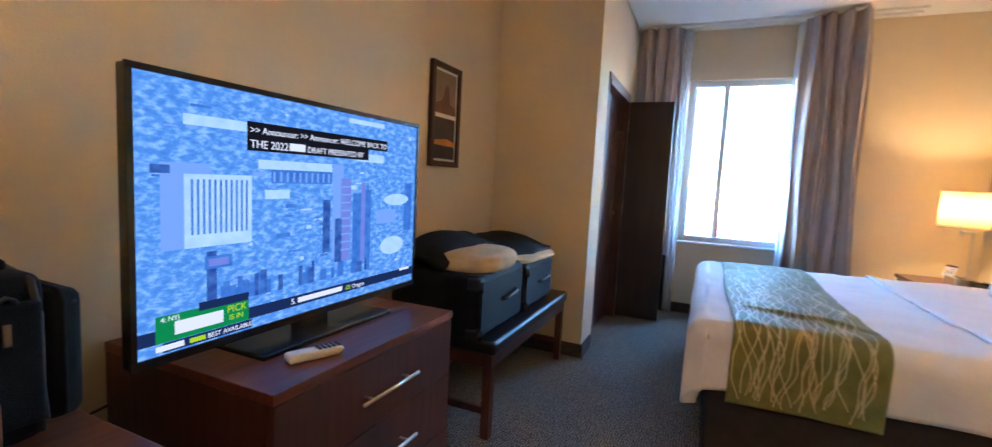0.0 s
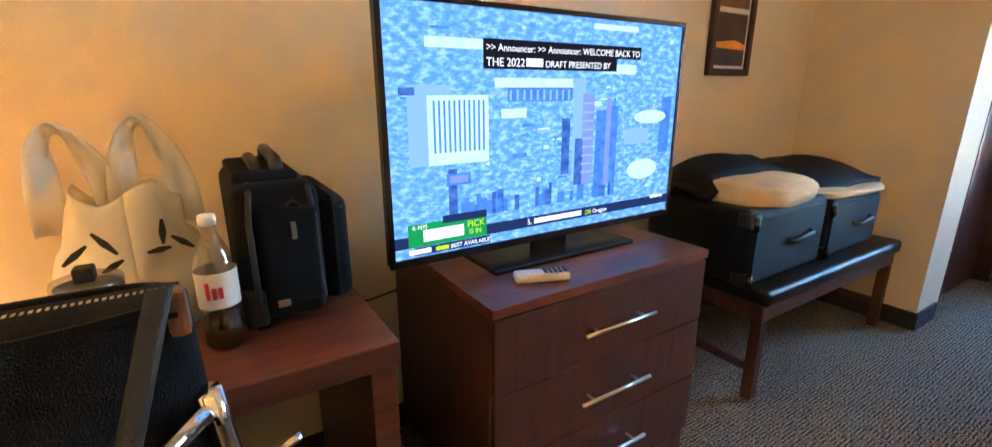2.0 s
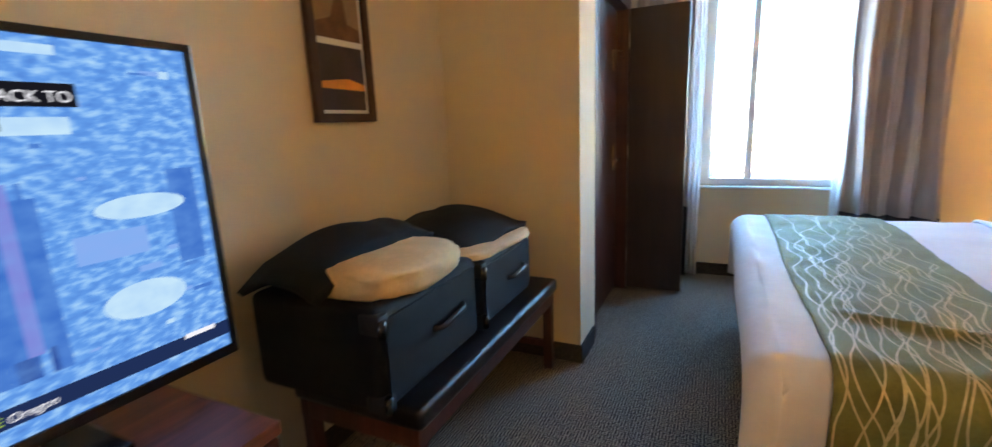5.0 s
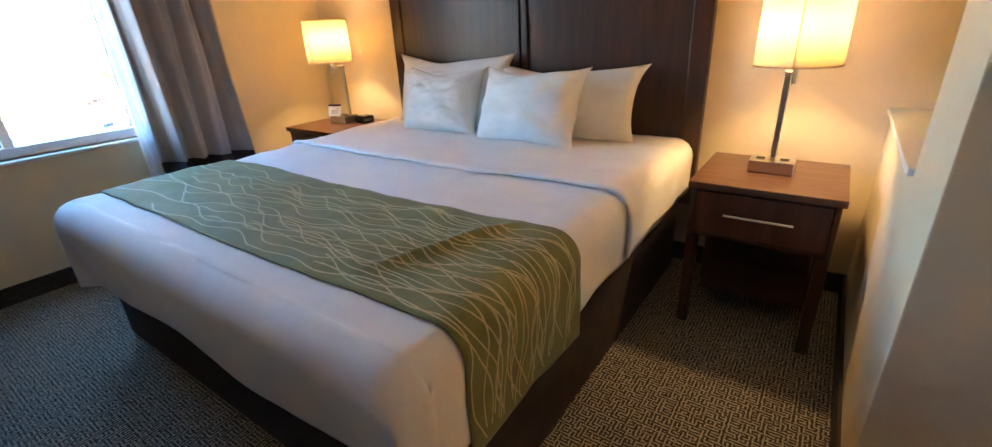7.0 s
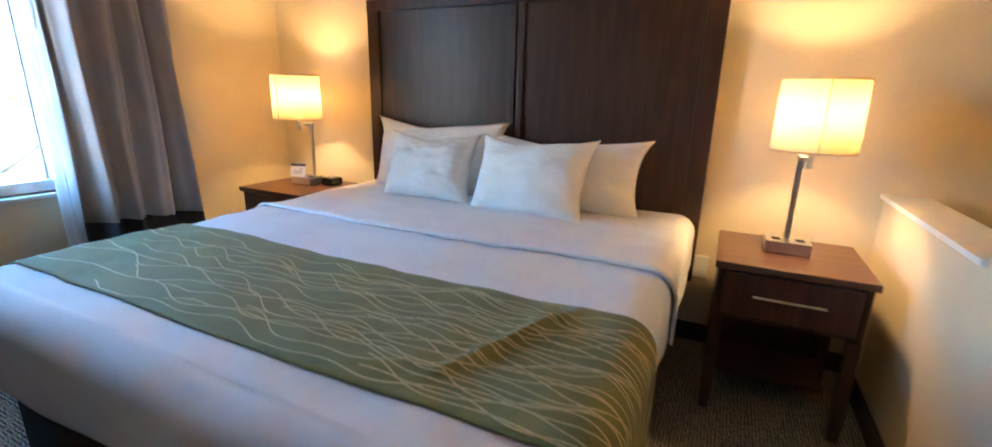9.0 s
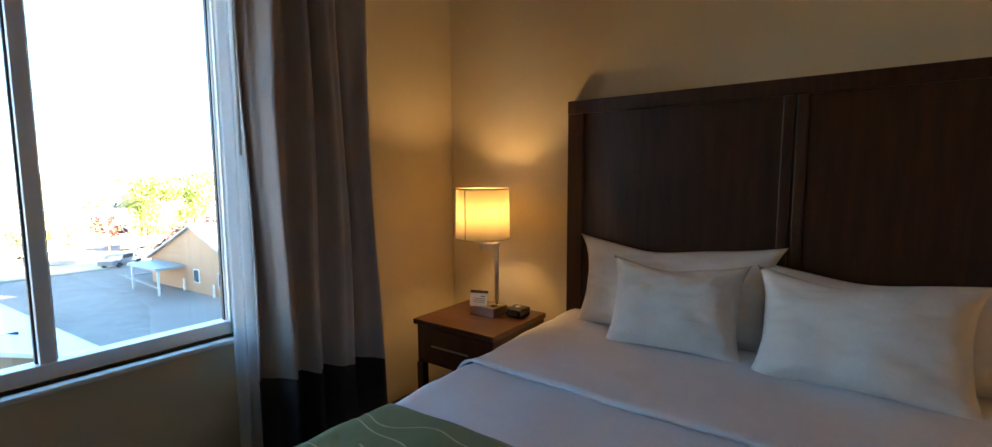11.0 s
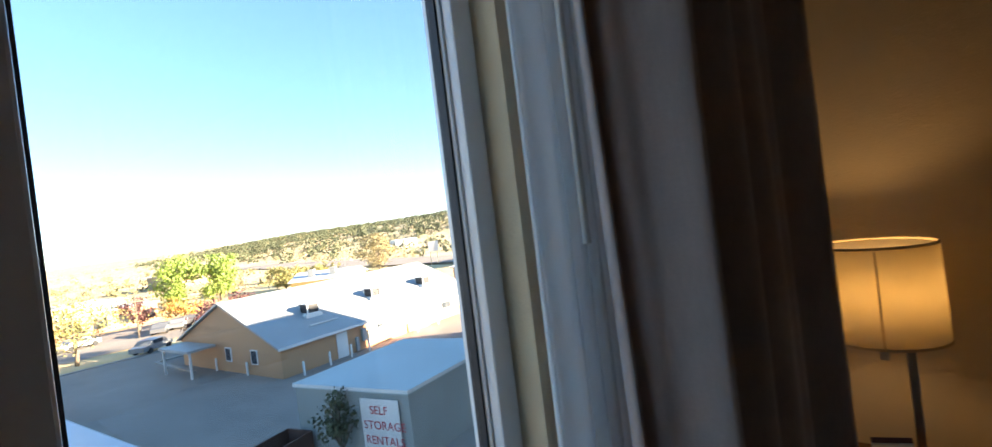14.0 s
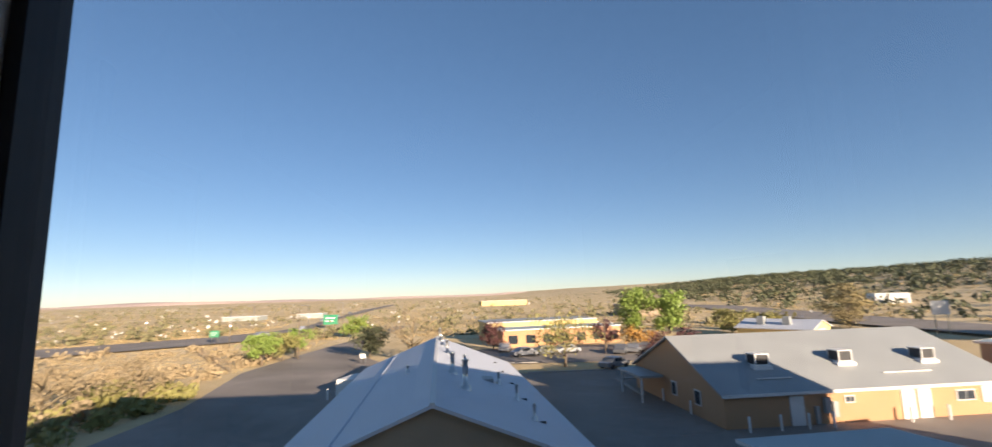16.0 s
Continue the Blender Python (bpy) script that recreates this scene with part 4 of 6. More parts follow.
def desk():
    d = empty("desk", (0.0, 1.344, 0), "reddish brown wooden desk with slab sides", "desk")
    box("top", (0.035, -1.9, 0.712), (0.714, 0, 0.768), "mahogany", d, 0.004)
    each("side", [((0.035, -0.06, 0), (0.70, -0.006, 0.711)), ((0.035, -1.894, 0), (0.70, -1.84, 0.711))], "mahogany", d)
    box("modesty_panel", (0.10, -1.839, 0.36), (0.12, -0.061, 0.711), "mahogany_dark", d)
    boxes("drawer_box", [((0.14, -1.2, 0.10), (0.60, -0.62, 0.70))], "mahogany_dark", d)
    for z in (0.25, 0.52):
        tube("handle", [(0.625, -0.80, z), (0.625, -0.66, z)], 0.005, "steel", d)


desk()


def wheeled_bag():
    b = empty("laptop_bag", (0.36, 1.19, 0.768), "black nylon wheeled laptop bag standing on the desk", "bag")
    box("body", (-0.20, -0.085, 0.022), (0.185, 0.055, 0.31), "black_nylon", b, 0.035, 4, True)
    box("front_pocket", (-0.17, 0.05, 0.035), (0.165, 0.105, 0.27), "black_nylon", b, 0.028, 4, True)
    box("side_pocket", (0.178, -0.05, 0.06), (0.198, 0.045, 0.265), "black_nylon", b, 0.012, 3, True)
    boxes("corner_patch", [((0.12, -0.088, 0.02), (0.192, -0.05, 0.10))], "black_leather", b, 0.01)
    tube("zip", [(0.19, -0.03 + 0.075 * (i / 10), 0.06 + 0.215 * math.sin(math.pi * i / 10) ** 0.5) for i in range(11)], 0.004, "matte_black", b, 6)
    for yy in (-0.062, 0.040):
        tube("piping", [(0.186, yy, 0.04), (0.192, yy, 0.10), (0.192, yy, 0.24), (0.18, yy * 0.9, 0.298), (0.10, yy * 0.8, 0.312)], 0.005, "matte_black", b, 6)
    box("zip_pull", (0.198, 0.0, 0.20), (0.203, 0.008, 0.235), "steel", b, 0.001)
    box("badge", (0.198, -0.035, 0.06), (0.201, -0.015, 0.075), "steel", b, 0.001)
    tube("zip", [(0.165 - 0.33 * i / 12, 0.09, 0.245 + 0.02 * math.sin(math.pi * i / 12)) for i in range(13)], 0.004, "matte_black", b, 6)
    for k, dz in ((0, 0.0), (1, 0.018)):
        tube("handle", [(0.10, -0.03 + 0.03 * k, 0.30), (0.08, -0.03 + 0.03 * k, 0.328 + dz), (-0.08, -0.03 + 0.03 * k, 0.335 + dz), (-0.11, -0.03 + 0.03 * k, 0.30)], 0.012, "black_leather", b)
    box("flap", (-0.16, -0.075, 0.302), (0.13, 0.03, 0.328), "black_nylon", b, 0.012, 3, True)
    for x in (-0.15, 0.15):
        bm = bmesh.new()
        bmesh.ops.create_cone(bm, cap_ends=True, segments=16, radius1=0.022, radius2=0.022, depth=0.02)
        bmesh.ops.transform(bm, matrix=pose(x, -0.06, 0.022, 90, 0, 0), verts=bm.verts[:])
        put("wheel", bm, "black_plastic", b, True)


wheeled_bag()
bpy.data.objects["laptop_bag"].scale = (1, 1.18, 1)


def bottle():
    b = empty("soda_bottle", (0.545, 1.05, 0.768), "half-empty clear soda bottle with silver and red label", "bottle")
    g = bpy.data.materials.new("clear_plastic")
    g.use_nodes = True
    nt = g.node_tree
    nt.nodes.remove(nt.nodes["Principled BSDF"])
    t, gl, mx = nt.nodes.new("ShaderNodeBsdfTransparent"), nt.nodes.new("ShaderNodeBsdfGlossy"), nt.nodes.new("ShaderNodeMixShader")
    t.inputs[0].default_value = (0.86, 0.84, 0.80, 1)
    gl.inputs["Roughness"].default_value = 0.06
    mx.inputs[0].default_value = 0.14
    nt.links.new(t.outputs[0], mx.inputs[1])
    nt.links.new(gl.outputs[0], mx.inputs[2])
    nt.links.new(mx.outputs[0], nt.nodes["Material Output"].inputs[0])
    M["clear_plastic"] = g
    lathe("body", [(0.0, 0.004), (0.028, 0.0), (0.036, 0.012), (0.036, 0.05), (0.033, 0.075), (0.036, 0.09), (0.036, 0.165), (0.031, 0.19), (0.018, 0.222), (0.0125, 0.235), (0.0125, 0.25)], "clear_plastic", b)
    lathe("drink", [(0.0, 0.006), (0.026, 0.003), (0.0345, 0.014), (0.0345, 0.05), (0.0315, 0.066), (0.0, 0.066)], "cola", b)
    lathe("label", [(0.0364, 0.092), (0.0364, 0.162)], "label_silver", b)
    for k in range(3):
        a0 = -0.5 + 0.30 * k
        bm = bmesh.new()
        ring = [[bm.verts.new((0.0369 * math.cos(a0 + 0.2 * i / 5 - 0.1), 0.0369 * math.sin(a0 + 0.2 * i / 5 - 0.1), z)) for i in range(6)] for z in (0.112, 0.145 if k == 0 else 0.135)]
        for i in range(5):
            bm.faces.new((ring[0][i], ring[0][i + 1], ring[1][i + 1], ring[1][i]))
        put("label_mark", bm, "label_red", b)
    lathe("cap", [(0.0, 0.268), (0.014, 0.267), (0.015, 0.262), (0.015, 0.248), (0.013, 0.248)], "white_plastic", b)


bottle()


def plastic_bag():
    """Thin white carrier bag standing with its two handle loops up."""
    m = bpy.data.materials.new("thin_film")
    m.use_nodes = True
    nt = m.node_tree
    nt.nodes.remove(nt.nodes["Principled BSDF"])
    d, t, mx = nt.nodes.new("ShaderNodeBsdfDiffuse"), nt.nodes.new("ShaderNodeBsdfTranslucent"), nt.nodes.new("ShaderNodeMixShader")
    d.inputs[0].default_value = t.inputs[0].default_value = (0.86, 0.84, 0.78, 1)
    mx.inputs[0].default_value = 0.4
    nt.links.new(d.outputs[0], mx.inputs[1])
    nt.links.new(t.outputs[0], mx.inputs[2])
    nt.links.new(mx.outputs[0], nt.nodes["Material Output"].inputs[0])
    M["thin_film"] = m
    b = empty("plastic_bag", (0.34, 0.92, 0.768), "white crumpled plastic carrier bag with black print", "bag")

    def body(u, v):
        a = 2 * math.pi * u
        z = 0.29 * v
        k = 0.75 + 0.25 * math.sin(math.pi * min(1, v * 1.2 + 0.15)) - 0.30 * max(0, v - 0.6)
        n = 1 + 0.20 * noise.noise(Vector((math.cos(a) * 2, math.sin(a) * 2, z * 11))) + 0.08 * noise.noise(Vector((math.cos(a) * 6, math.sin(a) * 6, z * 25)))
        return (0.10 * k * n * math.cos(a), 0.135 * k * n * math.sin(a), 0.003 + z + 0.02 * math.sin(3 * a) * v)
    sheet("body", body, 56, 26, "thin_film", b, 0.001)
    for y, h, tilt in ((-0.07, 0.205, -0.02), (0.05, 0.215, -0.01)):
        def loop(u, v, y=y, h=h, tilt=tilt):
            a = math.pi * u
            c, q = math.cos(a), math.sin(a)
            w = 0.026 + 0.026 * abs(c) ** 2
            wv = 0.016 + 0.022 * abs(c) ** 1.5
            ruck = 0.008 * math.sin(4 * a + v * 5) + 0.006 * math.sin(9 * a - v * 7)
            return (ruck + (v - 0.5) * 0.02, y + w * math.copysign(abs(c) ** 0.7, c) + tilt * q + (v - 0.5) * wv * 1.5 * c, 0.215 + h * q ** 0.7 + (v - 0.5) * wv * q * 1.4)
        sheet("handle", loop, 30, 6, "thin_film", b, 0.001)
    rnd = random.Random(2)
    for y, z, ang, ln in ((-0.08, 0.20, 40, 0.05), (-0.035, 0.215, -55, 0.055), (-0.03, 0.17, 30, 0.04), (0.055, 0.225, 85, 0.05), (0.045, 0.19, 8, 0.04), (0.085, 0.20, -40, 0.045)):
        bm = bmesh.new()
        bmesh.ops.create_grid(bm, x_segments=4, y_segments=1, size=0.5)
        for v in bm.verts:
            v.co.y *= 0.013 * (1 - abs(v.co.x) * 1.2)
            v.co.x *= ln
        bmesh.ops.transform(bm, matrix=pose(0.118, y, z, 90, 0, 90) @ pose(0, 0, 0, 0, 0, ang), verts=bm.verts[:])
        put("print", bm, "bag_print", b)


plastic_bag()


def tumbler():
    t = empty("tumbler", (0.545, 0.865, 0.768), "steel travel tumbler with a clear lid", "tumbler")
    lathe("cup", [(0.0, 0.0), (0.036, 0.0), (0.038, 0.01), (0.049, 0.165), (0.049, 0.172), (0.046, 0.172)], "steel", t)
    lathe("lid", [(0.050, 0.165), (0.051, 0.175), (0.049, 0.182), (0.040, 0.180), (0.0, 0.178)], "clear_plastic", t)
    box("slider", (-0.012, -0.014, 0.18), (0.022, 0.014, 0.205), "matte_black", t, 0.004)


tumbler()


def chair():
    c = empty("office_chair", (1.0, 0.66, 0), "black office chair with chrome arm frames at the desk", "chair")
    box("seat", (-0.36, -0.25, 0.44), (0.06, 0.27, 0.52), "black_nylon", c, 0.035, 4, True)

    def back(u, v):
        return (0.03 + 0.035 * (1 - (2 * u - 1) ** 2) + 0.05 * v, -0.27 + 0.60 * u, 0.52 + 0.36 * v)
    sheet("backrest", back, 16, 8, "black_nylon", c, 0.03)
    tube("frame", [(0.10, -0.30, 0.86), (0.13, 0.0, 0.885), (0.12, 0.20, 0.90), (0.085, 0.31, 0.925), (0.03, 0.355, 0.93), (-0.005, 0.365, 0.91)], 0.011, "chrome", c, 10)
    tube("frame", [(0.005, 0.365, 0.945), (0.0, 0.37, 0.90), (0.02, 0.385, 0.78), (0.05, 0.39, 0.62), (0.06, 0.385, 0.45)], 0.014, "chrome", c, 10)
    tube("frame", [(0.06, -0.29, 0.86), (0.05, -0.30, 0.62), (0.03, -0.29, 0.45)], 0.014, "chrome", c, 10)
    boxes("arm_pad", [((0.012, 0.372, 0.64), (0.052, 0.408, 0.80))], "matte_black", c, 0.010)
    for z in (0.835, 0.775):
        tube("lever", [(0.01, 0.385, z - 0.02), (-0.01, 0.44, z), (-0.012, 0.452, z + 0.002)], 0.006, "chrome", c, 10)
    lathe("column", [(0.03, 0.08), (0.03, 0.44)], "chrome", c, 16, (-0.15, 0.0, 0))
    for k in range(5):
        a = 2 * math.pi * k / 5
        tube("foot", [(-0.15, 0, 0.10), (-0.15 + 0.28 * math.cos(a), 0.28 * math.sin(a), 0.055)], 0.02, "black_plastic", c, 8, 0.014)
        lathe("castor", [(0.0, 0.0), (0.022, 0.004), (0.026, 0.025), (0.018, 0.045), (0.0, 0.05)], "black_plastic", c, 12, (-0.15 + 0.28 * math.cos(a), 0.28 * math.sin(a), 0))


chair()


def handbag():
    h = empty("handbag", (0.95, 0.80, 0.52), "black fabric handbag with a zip and leather straps on the chair", "handbag")

    def side(u, v):
        a = 2 * math.pi * u
        k = 1 - 0.35 * v ** 2
        return (0.075 * k * math.copysign(abs(math.cos(a)) ** 0.7, math.cos(a)) + 0.03 * v, 0.23 * math.copysign(abs(math.sin(a)) ** 0.55, math.sin(a)) * (1 - 0.04 * v), 0.003 + v * 0.53 + 0.012 * noise.noise(Vector((u * 6, v * 4, 0))) * v)
    sheet("body", side, 48, 16, "black_nylon", h, 0.006)
    sheet("top", lambda u, v: (0.03 + (v - 0.5) * 0.095, -0.215 + 0.43 * u, 0.525 + 0.012 * math.sin(math.pi * v)), 16, 6, "black_nylon", h, 0.004)
    bm = bmesh.new()
    for k in range(70):
        b2 = box_bm((0.027, -0.205 + k * 0.0059, 0.536), (0.034, -0.202 + k * 0.0059, 0.539))
        me = bpy.data.meshes.new("t")
        b2.to_mesh(me)
        b2.free()
        bm.from_mesh(me)
        bpy.data.meshes.remove(me)
    tagged(put("zip", bm, "steel", h), kind="stuff")
    sheet("strap", lambda u, v: (0.075 + 0.05 * math.sin(math.pi * u), 0.205 - 0.13 * u + (v - 0.5) * 0.022, 0.555 - 0.40 * u), 16, 3, "strap_grey", h, 0.005)
    box("strap_tab", (0.05, 0.205, 0.50), (0.075, 0.224, 0.548), "brown_leather", h, 0.006)
    box("logo_bar", (0.088, -0.05, 0.40), (0.091, 0.02, 0.412), "steel", h, 0.001)


handbag()


def armchair():
    a = empty("armchair", (2.98, 1.15, 0), "black upholstered armchair behind the half wall", "armchair")
    box("seat", (-0.30, -0.36, 0.06), (0.42, 0.36, 0.44), "black_nylon", a, 0.04, 3, True)
    box("arm", (-0.32, 0.365, 0.02), (0.42, 0.50, 0.60), "black_nylon", a, 0.04, 3, True)
    box("arm", (-0.32, -0.50, 0.02), (0.42, -0.365, 0.60), "black_nylon", a, 0.04, 3, True)
    box("back", (0.425, -0.50, 0.02), (0.58, 0.50, 0.84), "black_nylon", a, 0.05, 3, True)


armchair()


# Assumed lamp, always out of view: it holds the warm fill bulb.
def floor_lamp():
    l = empty("floor_lamp", (3.0, -0.9, 0), "added fill lamp with a cream drum shade, out of view", "floor lamp")
    lathe("base", [(0.0, 0.03), (0.13, 0.025), (0.14, 0.0)], "steel", l)
    tube("pole", [(0, 0, 0.02), (0, 0, 1.5)], 0.012, "steel", l)
    lathe("shade", [(0.20, 1.45), (0.19, 1.78), (0.187, 1.78), (0.197, 1.45), (0.20, 1.45)], "shade", l, 40)


floor_lamp()

# ---- outside ----
GZ = -8.5


def flat(name, pts, z, m, label, cat):
    bm = bmesh.new()
    bm.faces.new([bm.verts.new((x, y, z)) for x, y in pts])
    bmesh.ops.recalc_face_normals(bm, faces=bm.faces[:])
    ob = put(name, bm, m)
    if ob.data.polygons[0].normal.z < 0:
        ob.data.flip_normals()
    return structure(ob, label, cat)


def hill(x, y):
    d = math.hypot(x, y)
    k = max(0.0, min(1.0, (x - 90 + 0.02 * y) / 460)) * max(0.0, min(1.0, (d - 110) / 260))
    return 27 * k * k * (3 - 2 * k) * (1 + 0.18 * noise.noise(Vector((x * 0.006, y * 0.006, 3)))) + max(0, (d - 300) / 100) * 0.15 * max(0, noise.noise(Vector((x * 0.004, y * 0.004, 8))))


def ground():
    bm = bmesh.new()
    xs = [-4000, -2200, -1200, -700, -400] + [-250 + 25 * i for i in range(41)] + [950, 1300, 2000, 4000]
    ys = [-600, -200] + [25 * i for i in range(41)] + [1200, 1600, 2400, 4500]
    g = [[bm.verts.new((x, y, GZ + hill(x, y))) for y in ys] for x in xs]
    for i in range(len(xs) - 1):
        for j in range(len(ys) - 1):
            bm.faces.new((g[i][j], g[i + 1][j], g[i + 1][j + 1], g[i][j + 1]))
    structure(put("ground", bm, "dry_ground", None, True), "dry tan earth rising to a low wooded hill", "ground")


ground()


def far_ridge():
    """Low pale mesas closing the plain."""
    bm = bmesh.new()
    prev = None
    for k in range(121):
        a = radians(-75 + 150 * k / 120)
        row = []
        for d, z in ((2660, -4), (2700, 10 + 16 * noise.noise(Vector((a * 5, 1, 0))) + 5 * noise.noise(Vector((a * 22, 2, 0)))), (3300, 12 + 14 * noise.noise(Vector((a * 6, 7, 0))))):
            row.append(bm.verts.new((d * math.sin(a), d * math.cos(a), GZ + z)))
        if prev:
            for q in range(2):
                bm.faces.new((prev[q], row[q], row[q + 1], prev[q + 1]))
        prev = row
    bmesh.ops.recalc_face_normals(bm, faces=bm.faces[:])
    structure(put("backdrop", bm, "far_ridge", None, True), "pale pinkish mesas far across the plain", "hills")


far_ridge()
flat("road", [(-26, 8), (62, 8), (62, 40), (49, 50), (46, 66), (38, 68), (20, 70), (8, 68), (-7, 76), (-14, 84), (-20, 95), (-24, 123), (-22, 175), (-27, 175), (-29, 123), (-31, 100), (-32, 77), (-29, 64), (-27, 55)], GZ + 0.03, "asphalt", "dusty grey asphalt yard and side road", "road")
flat("road", [(-190, 16), (-63, 123), (-51, 134), (-51, 152), (-64, 225), (-83, 410), (-98, 600), (-108, 600), (-93, 410), (-76, 289), (-62, 185), (-64, 165), (-75, 146), (-200, 42)], GZ + 0.3, "asphalt", "grey highway in the distance", "road")
flat("road", [(90, 20), (91, 84), (94, 131), (115, 263), (180, 480), (205, 480), (140, 270), (120, 160), (112, 100), (110, 20)], GZ + 0.5, "asphalt", "grey highway below the wooded hill", "road")
flat("pavement", [(-4, 77), (36, 75), (46, 78), (46, 98), (2, 96)], GZ + 0.06, "asphalt", "parking yard before the low shops", "parking")
structure(boxes("kerb", [((8, 68.2, GZ), (20, 68.6, GZ + 0.16)), ((17.4, 52.6, GZ), (17.7, 62.0, GZ + 0.16)), ((17.7, 61.7, GZ), (30, 62.0, GZ + 0.16)), ((-4, 77.0, GZ), (11, 77.4, GZ + 0.16))], "concrete", bevel=0.02), "pale concrete kerb beside the yard", "kerb")


def hotel_shell():
    """The building round the room: it casts the long evening shadow."""
    parts = [((-2.0, -22, 2.95), (49.5, 6.2, 6.0)), ((-2.0, -22, GZ), (49.5, 6.2, -0.16)), ((-2.0, -22, -0.16), (-0.21, 6.2, 2.95)), ((3.91, -22, -0.16), (49.5, 6.2, 2.95)), ((-0.21, -22, -0.16), (3.91, -1.81, 2.95))]
    structure(boxes("building_shell", parts, "stucco_tan", bevel=0), "tan stucco hotel building around the room", "building")


hotel_shell()


def gable_house(name, origin, ang, L, D, eave, ridge, over, roof_m, wall_m, label):
    """Long walls along local x; local y is depth; ridge along x."""
    h = empty(name, (origin[0], origin[1], GZ), label, "building")
    h.rotation_euler = (0, 0, radians(ang))
    bm = bmesh.new()
    v = [bm.verts.new(c) for c in ((0, 0, 0), (L, 0, 0), (L, D, 0), (0, D, 0), (0, 0, eave), (L, 0, eave), (L, D, eave), (0, D, eave), (0, D / 2, ridge - 0.06), (L, D / 2, ridge - 0.06))]
    for f in ((0, 1, 5, 4), (1, 2, 6, 9, 5), (2, 3, 7, 6), (3, 0, 4, 8, 7)):
        bm.faces.new([v[i] for i in f])
    put("wall", bm, wall_m, h)
    sl = (ridge - eave) / (D / 2)
    bm = bmesh.new()
    for sg in (0, 1):
        ya, yb = (-over, D / 2) if sg == 0 else (D + over, D / 2)
        za, zb = eave - over * sl + 0.08, ridge + 0.08
        q = [(-over, ya, za), (L + over, ya, za), (L + over, yb, zb), (-over, yb, zb)]
        top = [bm.verts.new(c) for c in q]
        bot = [bm.verts.new((c[0], c[1], c[2] - 0.16)) for c in q]
        bm.faces.new(top)
        bm.faces.new(bot[::-1])
        for i in range(4):
            bm.faces.new((top[i], bot[i], bot[(i + 1) % 4], top[(i + 1) % 4]))
    bmesh.ops.recalc_face_normals(bm, faces=bm.faces[:])
    put("roof", bm, roof_m, h)
    boxes("fascia", [((-over, -over - 0.03, eave - over * sl - 0.12), (L + over, -over, eave - over * sl + 0.1))], "far_white", h, 0)
    return h


A = gable_house("workshop", (19.4, 40.9), 3.6, 24.0, 16.2, 2.5, 5.85, 0.35, "metal_roof", "stucco", "orange stucco workshop with a grey metal roof")
for x0, x1, z0, z1 in ((5.0, 6.1, 0, 2.1), (14.0, 15.1, 0, 2.1), (15.35, 16.45, 0, 2.1), (20.8, 22.9, 0.9, 2.1)):
    box("door", (x0, -0.07, z0), (x1, -0.005, z1), "far_white", A, 0.01)
for x0, x1, z0, z1 in ((9.4, 10.2, 1.4, 1.95), (18.6, 20.2, 1.1, 1.9)):
    w = box("window", (x0, -0.06, z0), (x1, -0.005, z1), "far_white", A, 0.01)
    each("glass", [((x0 + 0.08, -0.075, z0 + 0.08), ((x0 + x1) / 2 - 0.03, -0.062, z1 - 0.08)), (((x0 + x1) / 2 + 0.03, -0.075, z0 + 0.08), (x1 - 0.08, -0.062, z1 - 0.08))], "dark_glass", w, 0)
for y0 in (3.2, 7.2):
    w = box("window", (-0.06, y0, 0.9), (-0.005, y0 + 1.0, 2.1), "far_white", A, 0.01)
    box("glass", (-0.075, y0 + 0.12, 1.0), (-0.062, y0 + 0.88, 2.0), "dark_glass", w, 0)
boxes("meter_box", [((7.6, -0.25, 0.8), (8.1, -0.01, 1.9)), ((8.3, -0.2, 0.5), (8.7, -0.01, 1.6)), ((6.9, -0.2, 0.1), (7.2, -0.01, 1.3))], "metal_roof", A, 0.01)
for x, y in ((4.4, 3.2), (11.6, 3.2), (18.8, 3.0)):
    z = 2.5 + (5.85 - 2.5) * y / 8.1 + 0.1
    u = boxes("roof_unit", [((x - 0.25, y - 0.75, z - 0.45), (x + 1.35, y + 0.75, z - 0.05)), ((x, y - 0.6, z - 0.05), (x + 1.2, y + 0.6, z + 0.06)), ((x, y - 0.6, z + 0.80), (x + 1.2, y + 0.6, z + 0.88))] + [((x + a, y + b, z + 0.06), (x + a + 0.09, y + b + 0.09, z + 0.80)) for a in (0, 1.11) for b in (-0.6, 0.51)], "far_white", A, 0.015)
    box("vent", (x + 0.05, y - 0.56, z + 0.06), (x + 1.15, y + 0.56, z + 0.80), "matte_black", u, 0.01)
boxes("ridge_pipe", [((3.5, 1.2, 3.14), (6.3, 1.3, 3.22)), ((14.0, 1.2, 3.14), (18.2, 1.3, 3.22))], "far_white", A, 0)
boxes("porch_roof", [((-2.6, 9.0, 2.2), (-0.36, 14.5, 2.4))], "metal_roof", A, 0)
each("porch_post", [((-2.4, 9.2, 0), (-2.25, 9.35, 2.2)), ((-2.4, 14.1, 0), (-2.25, 14.25, 2.2))], "far_white", A, 0)

